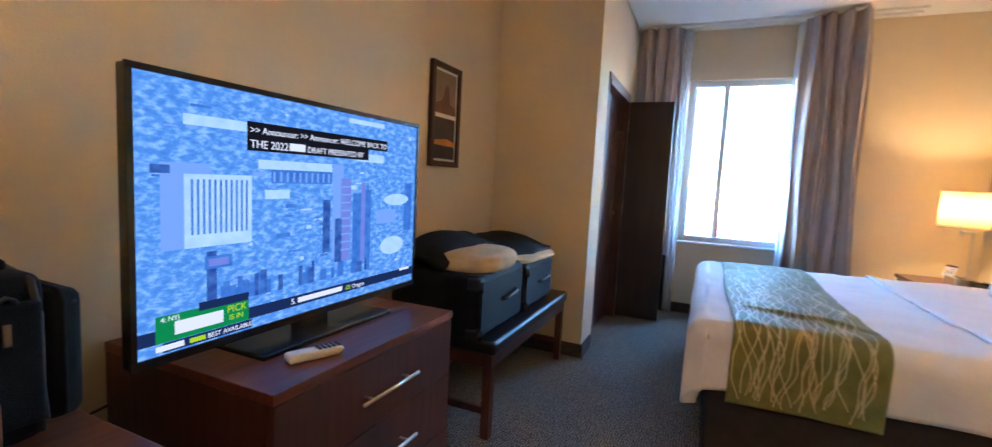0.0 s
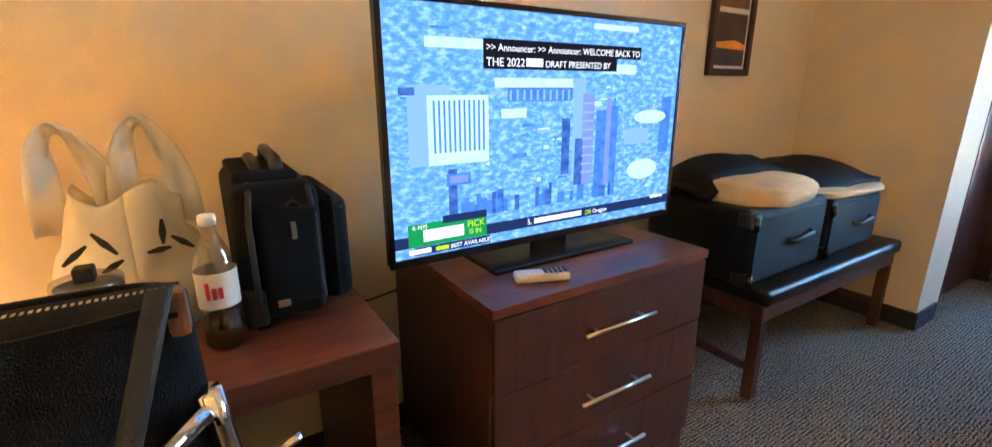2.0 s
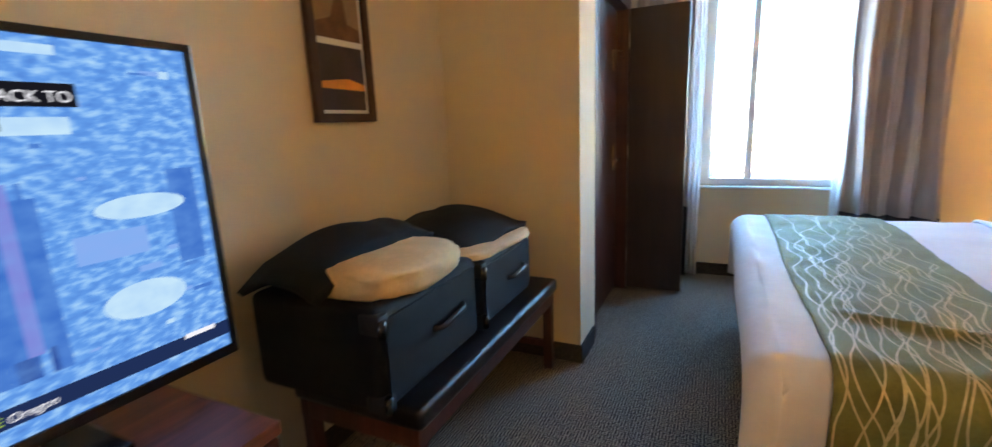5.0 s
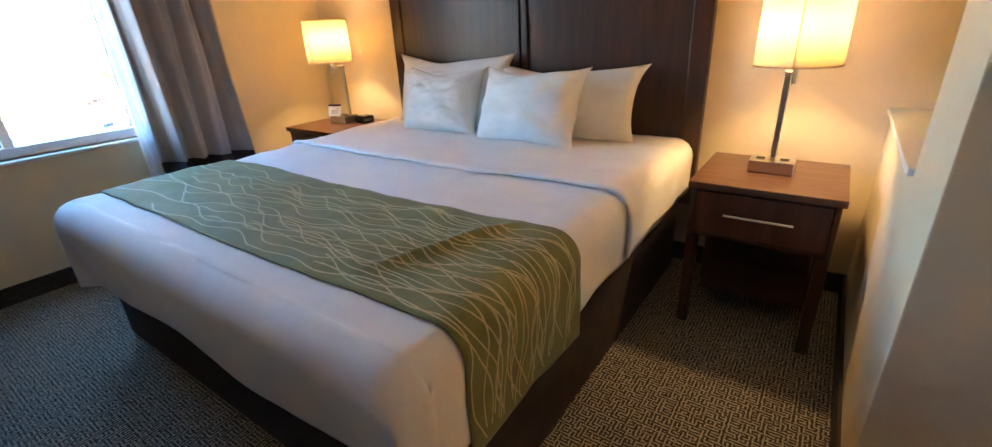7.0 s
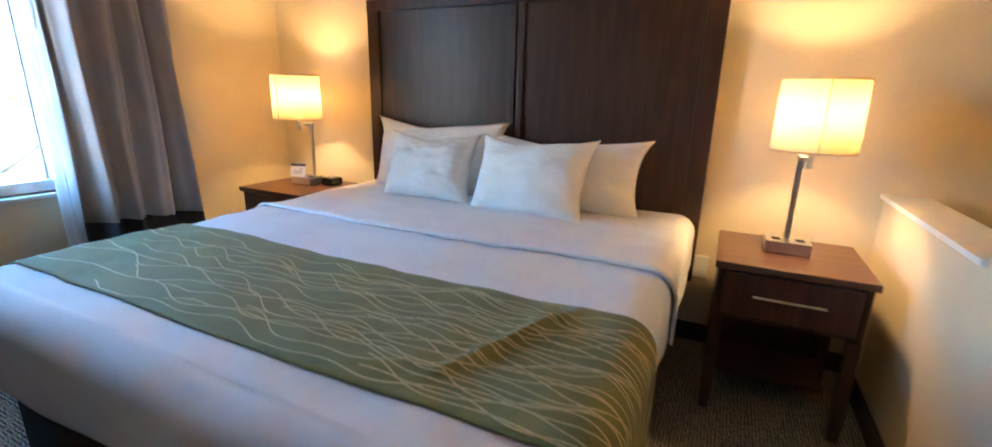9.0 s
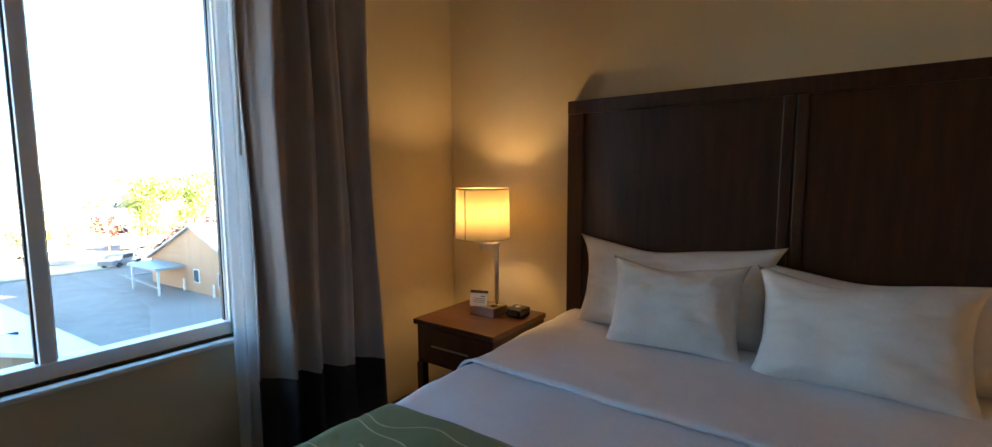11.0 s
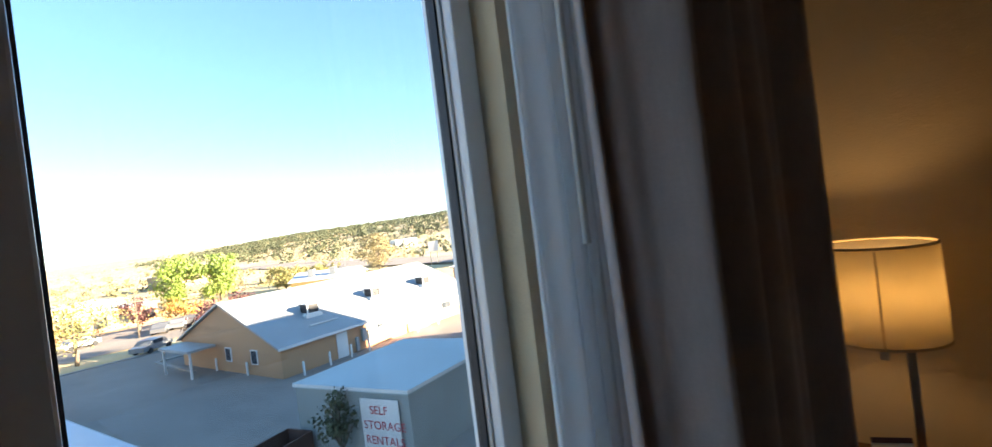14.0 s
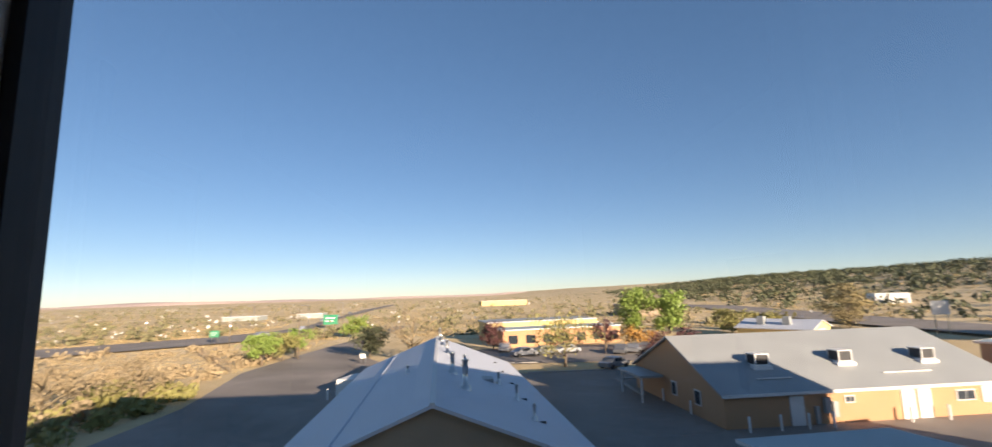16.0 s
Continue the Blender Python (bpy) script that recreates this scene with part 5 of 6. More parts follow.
Mo = gable_house("annex", (7.1, 27.4), 94.4, 32.0, 14.6, 2.75, 5.62, 0.4, "membrane_roof", "stucco_tan", "low annex building with a white gable roof")
for x, y, hh, r in ((6, 5.6, 1.6, 0.16), (10, 6.2, 1.3, 0.14), (15, 5.2, 0.9, 0.10), (20, 6.4, 1.1, 0.14), (25, 6.8, 0.9, 0.12), (28.5, 7.0, 1.3, 0.12), (4, 2.2, 0.8, 0.08), (8.5, 2.4, 0.9, 0.09), (12.5, 3.0, 0.8, 0.09), (13, 9.2, 0.5, 0.08)):
    z = 2.75 + (5.62 - 2.75) * min(y, 14.6 - y) / 7.3
    lathe("vent_pipe", [(r * 2.2, z - 0.1), (r * 2, z + 0.25), (r, z + 0.3), (r, z + hh), (r * 1.5, z + hh), (0.01, z + hh + 0.15)], "steel", Mo, 10, (x, y, 0))
boxes("skylight", [((12.0, 3.4, 4.0), (13.4, 4.3, 4.45))], "metal_roof", Mo, 0.02)
bm = bmesh.new()
for y, w in ((7.3, 0.12),):
    b2 = box_bm((-0.4, y - w, 5.62), (31.9, y + w, 5.76))
    me = bpy.data.meshes.new("t")
    b2.to_mesh(me)
    b2.free()
    bm.from_mesh(me)
    bpy.data.meshes.remove(me)
put("ridge_cap", bm, "far_white", Mo)
boxes("roof_seam", [((-0.3, y - 0.05, 2.75 + 2.87 * min(y, 14.6 - y) / 7.3 + 0.09), (32.3, y + 0.05, 2.75 + 2.87 * min(y, 14.6 - y) / 7.3 + 0.13)) for y in (11.6,)], "membrane_roof", Mo, 0)
bm = bmesh.new()
for k in range(5):
    b2 = box_bm((4 + 5.5 * k, 1.6, 3.42), (4.1 + 5.5 * k, 2.9, 3.60))
    me = bpy.data.meshes.new("t")
    b2.to_mesh(me)
    b2.free()
    bm.from_mesh(me)
    bpy.data.meshes.remove(me)
put("roof_strip", bm, "gasket", Mo)
lathe("wall_vent", [(0.0, 0), (0.28, 0), (0.32, 0.05), (0.32, 0.08)], "steel", Mo, 20).matrix_basis = pose(-0.02, 6.1, 3.5, 0, -90, 0)


def prism_house(name, pts, top, roof_m, wall_m, label, slope=0.0):
    h = empty(name, (pts[0][0], pts[0][1], GZ), label, "building")
    o = pts[0]
    bm = bmesh.new()
    lo = [bm.verts.new((x - o[0], y - o[1], 0)) for x, y in pts]
    hi = [bm.verts.new((x - o[0], y - o[1], top - GZ)) for x, y in pts]
    n = len(pts)
    for i in range(n):
        bm.faces.new((lo[i], lo[(i + 1) % n], hi[(i + 1) % n], hi[i]))
    bmesh.ops.recalc_face_normals(bm, faces=bm.faces[:])
    put("wall", bm, wall_m, h)
    c = Vector((sum(p[0] for p in pts) / n - o[0], sum(p[1] for p in pts) / n - o[1], 0))
    bm = bmesh.new()
    def ring(k, z):
        return [bm.verts.new((c.x + (x - o[0] - c.x) * k, c.y + (y - o[1] - c.y) * k, z)) for x, y in pts]
    r1, r2, r3 = ring(1.02, top - GZ - 0.12), ring(1.02, top - GZ + 0.08), ring(0.985, top - GZ + 0.10)
    for a, b in ((r1, r2), (r2, r3)):
        for i in range(n):
            bm.faces.new((a[i], a[(i + 1) % n], b[(i + 1) % n], b[i]))
    bm.faces.new(r3)
    bm.faces.new(r1[::-1])
    bmesh.ops.recalc_face_normals(bm, faces=bm.faces[:])
    put("roof", bm, roof_m, h)
    bm = bmesh.new()
    r1, r2 = ring(1.024, top - GZ - 0.06), ring(1.024, top - GZ + 0.09)
    for i in range(n):
        bm.faces.new((r1[i], r1[(i + 1) % n], r2[(i + 1) % n], r2[i]))
    put("fascia", bm, "far_white", h)
    return h


Bq = [(14.6, 21.2), (22.4, 22.0), (20.9, 28.5), (13.3, 27.8)]
B = prism_house("storage_shed", Bq, -5.2, "storage_roof", "storage_wall", "grey storage building with a blue-grey flat roof")
C = prism_house("storage_shed", [(26.6, 22.3), (36.5, 23.5), (37.8, 29.6), (25.4, 26.8)], -5.2, "storage_roof", "storage_wall", "grey storage building with a blue-grey flat roof")
D = prism_house("warehouse", [(49, 50), (60, 22), (82.3, 30.8), (71.3, 58.8)], -4.2, "storage_roof", "stucco_tan", "long tan warehouse with a low roof")
u = (Vector((60, 22, 0)) - Vector((49, 50, 0))).normalized()
for s, w, z0, z1, m in ((8.9, 1.1, 0, 2.2, "far_white"), (2.4, 0.25, 0.9, 3.2, "storage_wall"), (3.3, 0.25, 0.9, 3.2, "storage_wall"), (4.3, 0.25, 0.9, 3.2, "storage_wall"), (5.3, 0.25, 0.9, 3.2, "storage_wall"), (8.2, 0.8, 3.3, 3.6, "storage_wall"), (12.5, 0.8, 3.3, 3.6, "storage_wall")):
    b = box("door" if s == 8.9 else "panel", (s, -0.12, z0), (s + w, -0.01, z1), m, D, 0.01)
    b.rotation_euler = (0, 0, math.atan2(u.y, u.x))
b = boxes("upper_storey", [((12, 10, 4.2), (28, 20, 6.3))], "storage_roof", D, 0.03)
b.rotation_euler = (0, 0, math.atan2(u.y, u.x))
for q in (6.0, 11.0):
    lathe("vent_pipe", [(0.12, 4.3), (0.12, 5.0), (0.2, 5.0), (0.0, 5.15)], "far_white", D, 10, (u.x * q + 2.5, u.y * q + 1.0, 0))

# storage sign
sg = empty("sign", (14.5, 22.05, -6.2), "white sign with red storage lettering on the shed wall", "sign")
d0 = Vector((Bq[3][0] - Bq[0][0], Bq[3][1] - Bq[0][1], 0)).normalized()
sgm = Matrix.Translation((14.41, 21.75, -7.75)) @ Matrix(((-d0.x, 0, -d0.y, 0), (-d0.y, 0, d0.x, 0), (0, 1, 0, 0), (0, 0, 0, 1)))
bd = box("board", (-1.05, 0, -0.02), (1.05, 2.2, 0.02), "far_white", sg, 0.01)
bd.matrix_basis = Matrix.Translation(-sg.location) @ Matrix.Translation((14.41 + d0.x * 0.95 - 0.05, 21.75 + d0.y * 0.95, -7.75)) @ sgm.to_3x3().to_4x4()
for i, (tx, wdt) in enumerate((("SELF", 0.52), ("STORAGE", 0.92), ("RENTALS", 0.90))):
    words("writing", tx, Matrix.Translation((14.41 + d0.x * (0.95 + wdt) - 0.09, 21.75 + d0.y * (0.95 + wdt), -7.75 + 1.55 - i * 0.66)) @ sgm.to_3x3().to_4x4(), 0.52, "sign_red", sg)

# low shops, distant houses
for nm, pts, top, rm, wm, lb in (
        ("shop", [(4, 108), (28.5, 113.5), (26, 124), (2, 119)], -4.4, "metal_roof", "stucco_yellow", "long yellow shop building"),
        ("shop", [(6.5, 97.5), (30.3, 102.6), (28.6, 110), (4.8, 105)], -5.3, "storage_roof", "stucco", "low stucco shop front with an awning roof"),
        ("far_house", [(60, 190), (82, 195), (80, 208), (58, 203)], -4.0, "matte_black", "stucco_tan", "dark-roofed house in the fields"),
        ("far_house", [(5, 420), (45, 425), (43, 440), (3, 435)], -4.2, "membrane_roof", "stucco_yellow", "long pale far building"),
        ("far_house", [(172, 205), (184, 201), (187, 209), (175, 213)], -3.0, "far_white", "far_white", "white house below the hill"),
        ("far_house", [(-130, 260), (-112, 262), (-112, 272), (-130, 270)], -6.2, "far_white", "storage_wall", "pale blue far shed"),
        ("far_house", [(-95, 268), (-82, 270), (-82, 278), (-95, 276)], -6.0, "far_white", "storage_wall", "pale blue far shed")):
    hh = prism_house(nm, pts, top, rm, wm, lb)
    if nm == "shop":
        n = 7
        L = Vector((pts[1][0] - pts[0][0], pts[1][1] - pts[0][1], 0))
        for k in range(n):
            p = L * ((k + 0.3) / n)
            box("window", (p.x, p.y - 0.08, 0.7), (p.x + L.length / n * 0.5, p.y - 0.01 + 0.03, 2.2), "dark_glass", hh, 0)


Gh = gable_house("far_house", (69.5, 96.5), 128, 13, 10.5, 2.2, 3.6, 0.4, "membrane_roof", "stucco_yellow", "pale yellow house with a white gable roof")
for x, y in ((4, 7.6), (8.5, 7.8)):
    box("roof_unit", (x, y, 2.8), (x + 1.3, y + 1.2, 4.3), "metal_roof", Gh, 0.03)
box("window", (-0.08, 3.4, 0.5), (-0.01, 7.0, 2.0), "far_white", Gh, 0)


def tree(name, x, y, h, r, leaf, label, seed, n=900, crown=0.35, bare=False, z=GZ, flatness=1.0, ls=0.3):
    """Tapered trunk, forked limbs, crown of many small leaf quads."""
    rnd = random.Random(seed)
    t = empty(name, (x, y, z), label, "tree")
    bm = bmesh.new()
    def add(points, r0, r1):
        b = tube_bm(points, r0, 6, r1)
        me = bpy.data.meshes.new("t")
        b.to_mesh(me)
        b.free()
        bm.from_mesh(me)
        bpy.data.meshes.remove(me)
    tr = 0.028 * h + 0.03
    add([(0, 0, 0), (0.02 * h, 0, h * 0.2), (0, 0.02 * h, h * crown), (0.01 * h, 0, h * 0.75)], tr, tr * 0.3)
    tips = []
    for k in range(16 if bare else 9):
        a = 2.4 * k + rnd.uniform(-0.4, 0.4)
        z0 = h * rnd.uniform(crown * 0.55, 0.6)
        ln = r * rnd.uniform(0.6, 1.0)
        tip = Vector((math.cos(a) * ln, math.sin(a) * ln, min(h, z0 + rnd.uniform(0.18, 0.42) * h)))
        mid = Vector((tip.x * 0.45, tip.y * 0.45, z0 + (tip.z - z0) * 0.55))
        add([(0, 0, z0), mid, tip], tr * 0.38, tr * 0.08)
        tips.append(tip)
        for q in range(9 if bare else 2):
            b0 = mid.lerp(tip, rnd.uniform(0, 0.9))
            add([b0, b0 + Vector((rnd.uniform(-1, 1), rnd.uniform(-1, 1), rnd.uniform(0.0, 1.1))) * r * 0.35], tr * 0.12, tr * 0.03)
    put("trunk", bm, "twig" if bare else "bark", t, True)
    if n:
        bm = bmesh.new()
        cl = [Vector((rnd.gauss(0, 0.42) * r, rnd.gauss(0, 0.42) * r, h * crown + (h * (1 - crown)) * rnd.uniform(0.08, 0.95))) for _ in range(22)]
        cl = [c for c in cl if (math.hypot(c.x, c.y) / r) ** 2 + ((c.z - h * (1 + crown) / 2) / (h * (1 - crown) / 2)) ** 2 < 1.0] + tips
        for _ in range(n):
            c = rnd.choice(cl)
            p = c + Vector((rnd.gauss(0, 0.16) * r, rnd.gauss(0, 0.16) * r, rnd.gauss(0, 0.10) * h * flatness * 0.7))
            p.z = max(h * crown * 0.7, min(h * 1.03, p.z))
            s = ls * rnd.uniform(0.6, 1.3)
            m = pose(*p, rnd.uniform(0, 360), rnd.uniform(0, 360), rnd.uniform(0, 360))
            bm.faces.new([bm.verts.new(m @ Vector(q)) for q in ((-s / 2, -s * 0.3, 0), (s / 2, -s * 0.3, 0.04), (s / 2, s * 0.3, 0), (-s / 2, s * 0.3, -0.04))])
        tagged(put("leaves", bm, leaf, t), kind="stuff")
    return t


for kind, x, y, h, r, leaf, label, seed, n, crown, bare, ls in (
        ("poplar_tree", 38.5, 118, 10.4, 4.2, "leaf_green", "bright green poplar with a dense upright crown", 1, 3400, 0.12, False, 0.42),
        ("poplar_tree", 45.5, 115, 9.6, 4.2, "leaf_green", "bright green poplar with a dense upright crown", 2, 3400, 0.12, False, 0.42),
        ("young_tree", 13.6, 72.5, 6.9, 4.6, "leaf_olive", "spring tree with thin yellow-green leaves", 3, 2000, 0.3, False, 0.22),
        ("plum_tree", 21.5, 58.5, 4.0, 2.2, "leaf_red", "dark purple-leaved plum tree", 4, 2200, 0.2, False, 0.22),
        ("plum_tree", 24.5, 62, 5.2, 2.8, "leaf_red", "dark purple-leaved plum tree", 5, 1800, 0.2, False, 0.22),
        ("plum_tree", 4.5, 95, 5.0, 2.2, "leaf_red", "dark purple-leaved plum tree", 6, 1300, 0.2, False, 0.25),
        ("plum_tree", 24, 90, 5.0, 2.4, "leaf_red", "dark purple-leaved plum tree", 26, 1300, 0.2, False, 0.25),
        ("gold_tree", 29, 88, 4.0, 2.6, "leaf_gold", "small tree with orange-gold spring leaves", 27, 1200, 0.25, False, 0.25),
        ("olive_tree", 58.5, 112, 5.2, 3.9, "leaf_olive", "rounded olive-green tree near the shops", 7, 2200, 0.1, False, 0.32),
        ("olive_tree", 68, 114, 4.6, 3.2, "leaf_olive", "rounded olive-green tree near the shops", 8, 1600, 0.1, False, 0.32),
        ("brown_tree", 88, 115, 9.8, 4.8, "leaf_tan", "tall tree with tan budding twigs", 9, 3600, 0.06, False, 0.34),
        ("brown_tree", 97, 82, 11.5, 6.2, "leaf_tan", "tall tree with tan budding twigs", 19, 4200, 0.06, False, 0.36),
        ("brown_tree", 104, 75, 13.5, 7.0, "leaf_tan", "tall tree with tan budding twigs", 20, 4600, 0.06, False, 0.36),
        ("brown_tree", 110, 68, 11.0, 6.0, "leaf_tan", "tall tree with tan budding twigs", 21, 3600, 0.06, False, 0.36),
        ("plum_tree", 91, 80, 4.6, 3.0, "leaf_red", "dark purple-leaved plum tree", 22, 1300, 0.1, False, 0.3),
        ("bare_tree", -8.5, 82, 8.4, 6.3, "twig", "bare pale-branched tree beside the road", 10, 350, 0.15, True, 0.18),
        ("green_tree", -32.5, 84.5, 4.8, 2.6, "leaf_green", "round bright green roadside tree", 11, 2000, 0.3, False, 0.25),
        ("green_tree", -31.3, 89.5, 4.4, 2.6, "leaf_olive", "round yellow-green roadside tree", 12, 1800, 0.3, False, 0.25),
        ("green_tree", -30.5, 93, 4.8, 2.6, "leaf_green", "round bright green roadside tree", 23, 1800, 0.3, False, 0.25),
        ("green_tree", -16.8, 90, 5.2, 3.0, "leaf_dark", "round dark green roadside tree", 13, 2200, 0.1, False, 0.28),
        ("green_tree", -30.5, 133, 5.8, 3.8, "leaf_green", "round bright green roadside tree", 14, 2000, 0.1, False, 0.32),
        ("bare_tree", -33, 58, 5.0, 3.4, "twig", "bare scrubby tree on the dry bank", 15, 1400, 0.1, True, 0.16),
        ("bare_tree", -36, 50, 6.5, 4.5, "twig", "bare scrubby tree on the dry bank", 16, 1400, 0.1, True, 0.16)):
    tree(kind, x, y, h, r, leaf, label, seed, n, crown, bare, ls=ls)
tree("young_tree", 13.4, 24.6, 3.3, 0.9, "leaf_dark", "slim green sapling before the storage shed", 17, 700, 0.15, ls=0.14)


def scrub(name, n, region, m, label, seed, smin, smax, qs):
    rnd = random.Random(seed)
    bm = bmesh.new()
    k = 0
    while k < n:
        x, y = region(rnd)
        z = GZ + hill(x, y)
        s = rnd.uniform(smin, smax)
        for _ in range(qs):
            p = Vector((x + rnd.gauss(0, 0.33) * s, y + rnd.gauss(0, 0.33) * s, z + abs(rnd.gauss(0.35, 0.22)) * s))
            w = min(1.2, s * rnd.uniform(0.12, 0.26))
            mm = pose(*p, rnd.uniform(0, 360), rnd.uniform(0, 360), rnd.uniform(0, 360))
            bm.faces.new([bm.verts.new(mm @ Vector(q)) for q in ((-w / 2, -w / 2, 0), (w / 2, -w / 2, 0), (w / 2, w / 2, 0), (-w / 2, w / 2, 0))])
        k += 1
    tagged(put(name, bm, m), label, "shrubs", "", "stuff")


def on_hill(r):
    while True:
        x, y = r.uniform(80, 620), r.uniform(70, 800)
        if x > 118 + 0.14 * max(0, y - 130) and math.hypot(x, y) > 150 and r.random() < min(1, (x - 60) / 260):
            return x, y


def on_plain(r):
    y = 130 + 900 * r.random() ** 1.6
    return r.uniform(-1.2, 0.9) * y, y


def on_bank(r):
    y = r.uniform(38, 110)
    return -33.5 - r.random() ** 1.5 * 60, y


def clear(x, y):
    """Off the highways, the side road and the wooded hill."""
    for line in (((-195, 30), (-69, 134), (-58, 145), (-57, 170), (-70, 257), (-88, 410), (-103, 600)), ((100, 20), (104, 120), (128, 266), (192, 480))):
        for (ax, ay), (bx, by) in zip(line, line[1:]):
            k = max(0, min(1, ((x - ax) * (bx - ax) + (y - ay) * (by - ay)) / ((bx - ax) ** 2 + (by - ay) ** 2)))
            if math.hypot(x - ax - k * (bx - ax), y - ay - k * (by - ay)) < 13:
                return False
    return not (-33 < x < 62 and y < 128) and not (-33 < x < -18 and y < 185) and x < 90 + 0.5 * y


def off_ways(r):
    while True:
        x, y = on_plain(r)
        if clear(x, y):
            return x, y


scrub("hill_scrub", 2900, on_hill, "leaf_dark", "dark juniper scrub covering the hill", 5, 2.6, 6.5, 34)
scrub("plain_scrub", 1500, off_ways, "scrub", "low olive scrub across the plain", 6, 1.0, 4.0, 22)
scrub("bank_scrub", 130, on_bank, "twig", "dry tan brush on the bank", 7, 0.6, 2.0, 90)
scrub("bank_scrub", 45, lambda r: (r.uniform(-40, -29), r.uniform(44, 66)), "leaf_olive", "green brush on the shaded bank", 8, 0.8, 2.2, 110)
scrub("far_houses", 190, off_ways, "far_white", "tiny pale far roofs scattered over the plain", 9, 2.0, 5.0, 3)


def grass(name, n, region, label, seed, smin, smax):
    """Upright dry grass tufts."""
    rnd = random.Random(seed)
    bm = bmesh.new()
    for _ in range(n):
        x, y = region(rnd)
        z = GZ + hill(x, y)
        s = rnd.uniform(smin, smax)
        for _k in range(7):
            px, py = x + rnd.gauss(0, 0.8) * s, y + rnd.gauss(0, 0.8) * s
            a, w, h = rnd.uniform(0, math.pi), s * rnd.uniform(0.25, 0.6), s * rnd.uniform(0.3, 0.7)
            dx, dy = math.cos(a) * w / 2, math.sin(a) * w / 2
            lx, ly = rnd.gauss(0, 0.2) * s, rnd.gauss(0, 0.2) * s
            bm.faces.new([bm.verts.new(c) for c in ((px - dx, py - dy, z), (px + dx, py + dy, z), (px + dx * 0.5 + lx, py + dy * 0.5 + ly, z + h), (px - dx * 0.7 + lx, py - dy * 0.7 + ly, z + h * 0.8))])
    tagged(put(name, bm, "dry_grass"), label, "grass", "", "stuff")


def off_road(r):
    while True:
        x, y = -33 - r.random() * 80, r.uniform(50, 190)
        if clear(x, y):
            return x, y


grass("dry_grass", 6500, off_road, "golden dry grass tufts on the bank", 31, 0.12, 0.36)
grass("dry_grass", 9000, off_ways, "golden dry grass across the plain", 32, 0.3, 0.9)
grass("dry_grass", 5000, on_hill, "golden dry grass between the junipers", 33, 0.6, 1.6)


def car(x, y, ang, kind=0, z=GZ):
    c = empty("car", (x, y, z + 0.04), "parked car on the asphalt", "car", "parked cars")
    c.rotation_euler = (0, 0, radians(ang))
    bm = bmesh.new()
    prof = [(-2.2, 0.35), (-2.2, 0.85), (-1.5, 0.95), (-0.9, 1.42), (0.7, 1.45), (1.35, 0.98), (2.15, 0.82), (2.2, 0.35)] if not kind else [(-2.4, 0.35), (-2.4, 1.0), (-2.3, 1.9), (1.2, 1.95), (1.8, 1.15), (2.4, 1.0), (2.4, 0.35)]
    ll = [bm.verts.new((px, -0.88, pz)) for px, pz in prof]
    rr = [bm.verts.new((px, 0.88, pz)) for px, pz in prof]
    n = len(prof)
    for i in range(n):
        bm.faces.new((ll[i], ll[(i + 1) % n], rr[(i + 1) % n], rr[i]))
    bm.faces.new(ll[::-1])
    bm.faces.new(rr)
    bmesh.ops.recalc_face_normals(bm, faces=bm.faces[:])
    put("body", bm, "far_white" if kind else "car_paint", c)
    zt = 1.35 if not kind else 1.75
    each("window", [((-0.8, -0.895, 0.98), (0.65, -0.884, zt)), ((-0.8, 0.884, 0.98), (0.65, 0.895, zt))] + ([((1.3, -0.75, 1.2), (1.72, 0.75, 1.7))] if kind else []), "dark_glass", c, 0)
    for wx in (-1.35, 1.4):
        for wy in (-0.85, 0.85):
            bm = bmesh.new()
            bmesh.ops.create_cone(bm, cap_ends=True, segments=14, radius1=0.33, radius2=0.33, depth=0.22)
            bmesh.ops.transform(bm, matrix=pose(wx, wy, 0.33, 90, 0, 0), verts=bm.verts[:])
            put("wheel", bm, "tyre", c)


for x, y, a in ((9.2, 84.5, 20), (12.8, 85.5, 15), (16.5, 86.5, 20), (19.6, 69.8, 35), (25, 84, 60), (27.5, 85, 60), (30, 86.5, 60), (33, 88, 70), (6.5, 92, 80)):
    car(x, y, a)
car(-11.2, 58.8, 70, 1)
for x, y, a in ((-57, 140, 60), (-54, 162, 95), (-66, 220, 98), (-70, 250, 98), (-72, 262, 98), (-78, 310, 98)):
    car(x, y, a, 0, GZ + 0.3)


def pole(name, x, y, h, arm, label):
    p = empty(name, (x, y, GZ), label, "pole")
    tube("post", [(0, 0, 0), (0, 0, h)], 0.11, "steel" if arm else "bark", p, 8, 0.07)
    if arm:
        tube("arm", [(0, 0, h - 0.1), (-1.8, 0, h)], 0.05, "steel", p)
        box("lamp_head", (-2.3, -0.15, h - 0.08), (-1.6, 0.15, h + 0.06), "steel", p, 0.02)
    else:
        boxes("crossarm", [((-1.2, -0.06, h - 0.8), (1.2, 0.06, h - 0.65)), ((-0.9, -0.06, h - 1.6), (0.9, 0.06, h - 1.45))], "bark", p, 0)


for x, y in ((-54.6, 118.4), (-76, 177), (-48, 150), (-56, 215)):
    pole("street_lamp", x, y, 8.5, True, "grey street lamp post beside the highway")
for x, y, h in ((-29.2, 91.1, 8.5), (93.5, 86.3, 10), (22.2, 83.6, 6.5), (172, 180, 9)):
    pole("utility_pole", x, y, h, False, "brown wooden utility pole with crossarms")


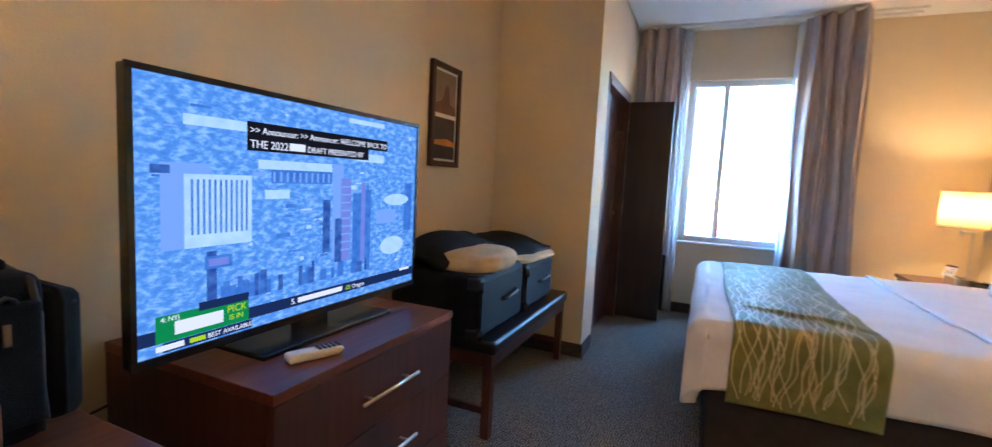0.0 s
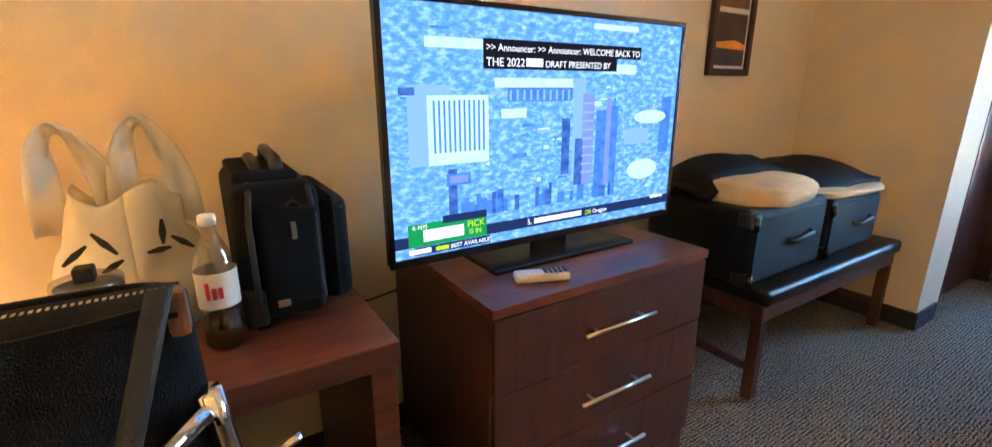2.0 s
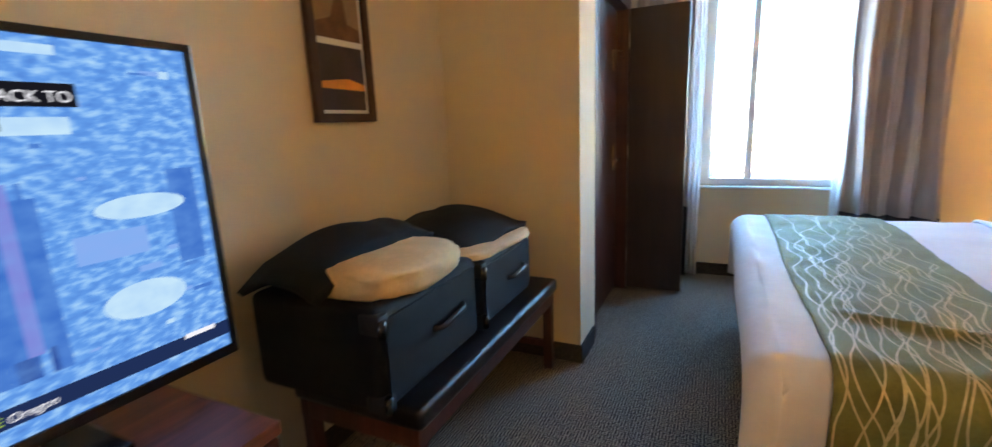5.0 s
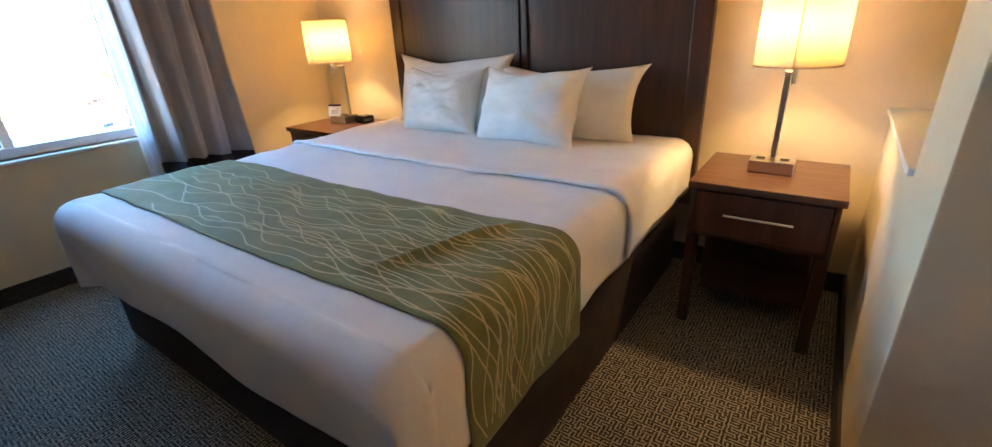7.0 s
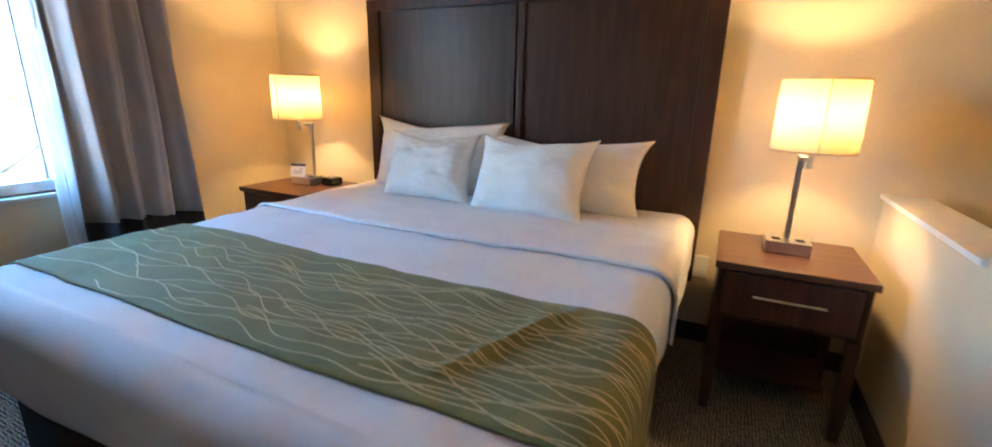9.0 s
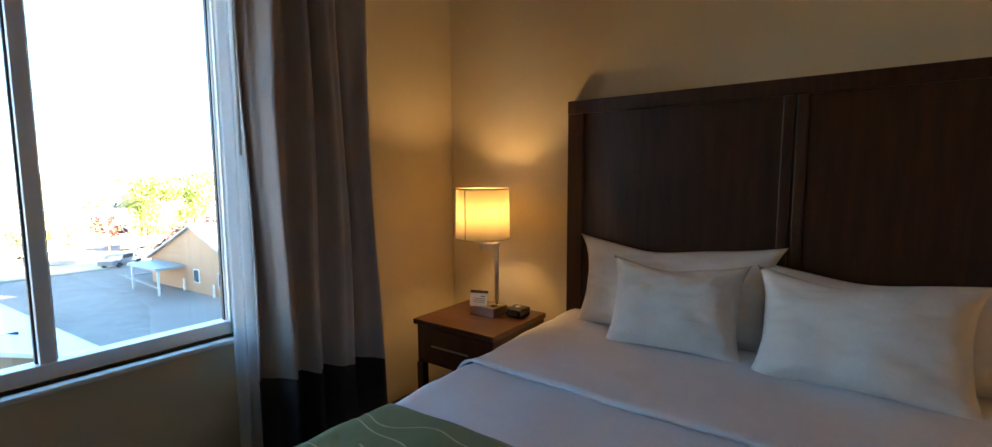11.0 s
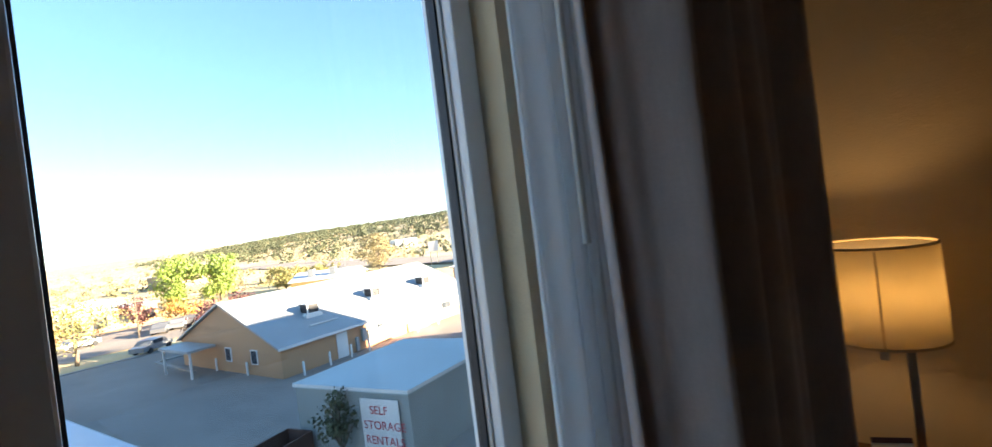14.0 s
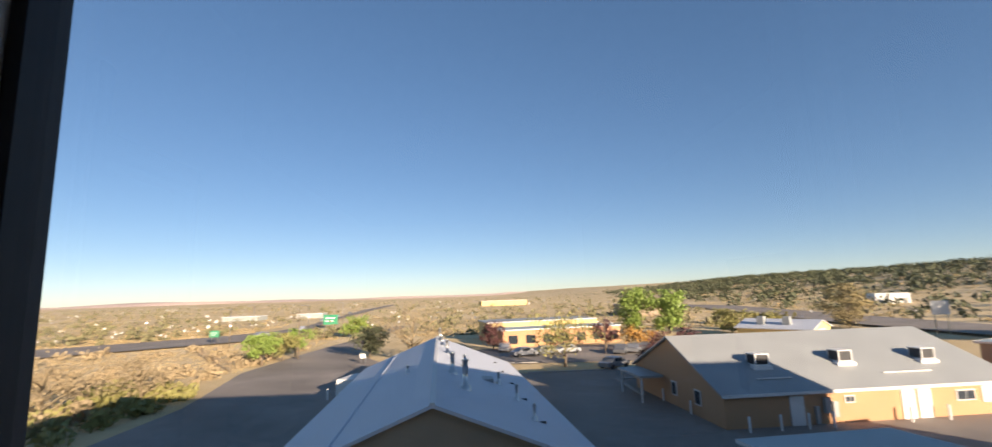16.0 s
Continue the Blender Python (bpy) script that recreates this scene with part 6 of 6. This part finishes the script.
def roadsign(x, y, w, h, z, m, label):
    s = empty("road_sign", (x, y, GZ), label, "sign")
    each("post", [((-w * 0.35, 0, 0), (-w * 0.35 + 0.15, 0.15, z)), ((w * 0.35, 0, 0), (w * 0.35 + 0.15, 0.15, z))], "steel", s, 0)
    box("board", (-w / 2, -0.1, z - h * 0.3), (w / 2, -0.02, z + h * 0.7), m, s, 0.02)
    boxes("writing", [((-w * 0.35, -0.13, z + h * 0.3), (w * 0.3, -0.105, z + h * 0.42)), ((-w * 0.35, -0.13, z), (w * 0.2, -0.105, z + h * 0.12))], "far_white", s, 0)


roadsign(-50, 178, 5, 3.4, 2.2, "sign_green", "green highway sign board")
roadsign(-62, 126, 2.2, 1.6, 2.2, "sign_green", "small green roadside sign")
roadsign(-16.3, 83, 0.9, 0.7, 1.0, "far_white", "small white roadside sign")
roadsign(89.5, 94, 3.6, 2.6, 4.6, "far_white", "white roadside sign board")


def bollards():
    first = None
    for x, y in ((20.6, 40.0), (23.0, 40.2), (25.1, 40.3), (27.0, 40.4), (33.2, 40.9), (36.3, 41.1), (18.9, 45.5), (18.6, 50.5), (11.2, 26.9), (10.1, 26.2), (-13.6, 56.6)):
        if first is None:
            first = empty("bollard", (x, y, GZ), "white painted steel bollard", "bollard", "bollards")
            lathe("post", [(0.09, 0), (0.09, 1.05), (0.05, 1.12), (0.0, 1.13)], "far_white", first, 12)
        else:
            copy_thing(first, pose(x, y, GZ))


bollards()
dp = empty("dumpster", (12.0, 27.2, GZ), "rusty brown open dumpster in the yard", "dumpster")
dp.rotation_euler = (0, 0, radians(12))
boxes("bin", [((-1.1, -0.8, 0.15), (1.1, -0.72, 1.3)), ((-1.1, 0.72, 0.15), (1.1, 0.8, 1.3)), ((-1.1, -0.72, 0.15), (-1.02, 0.72, 1.3)), ((1.02, -0.72, 0.15), (1.1, 0.72, 1.3)), ((-1.1, -0.8, 0.0), (1.1, 0.8, 0.148))], "rust", dp, 0.01)


def fence():
    f = empty("fence", (-34, 78, GZ), "thin dark wire fence on the bank", "fence")
    for k in range(16):
        box("post", (-k * 1.2 - 0.05, k * 1.6, 0), (-k * 1.2 + 0.05, k * 1.6 + 0.1, 1.4), "bark", f, 0)


fence()
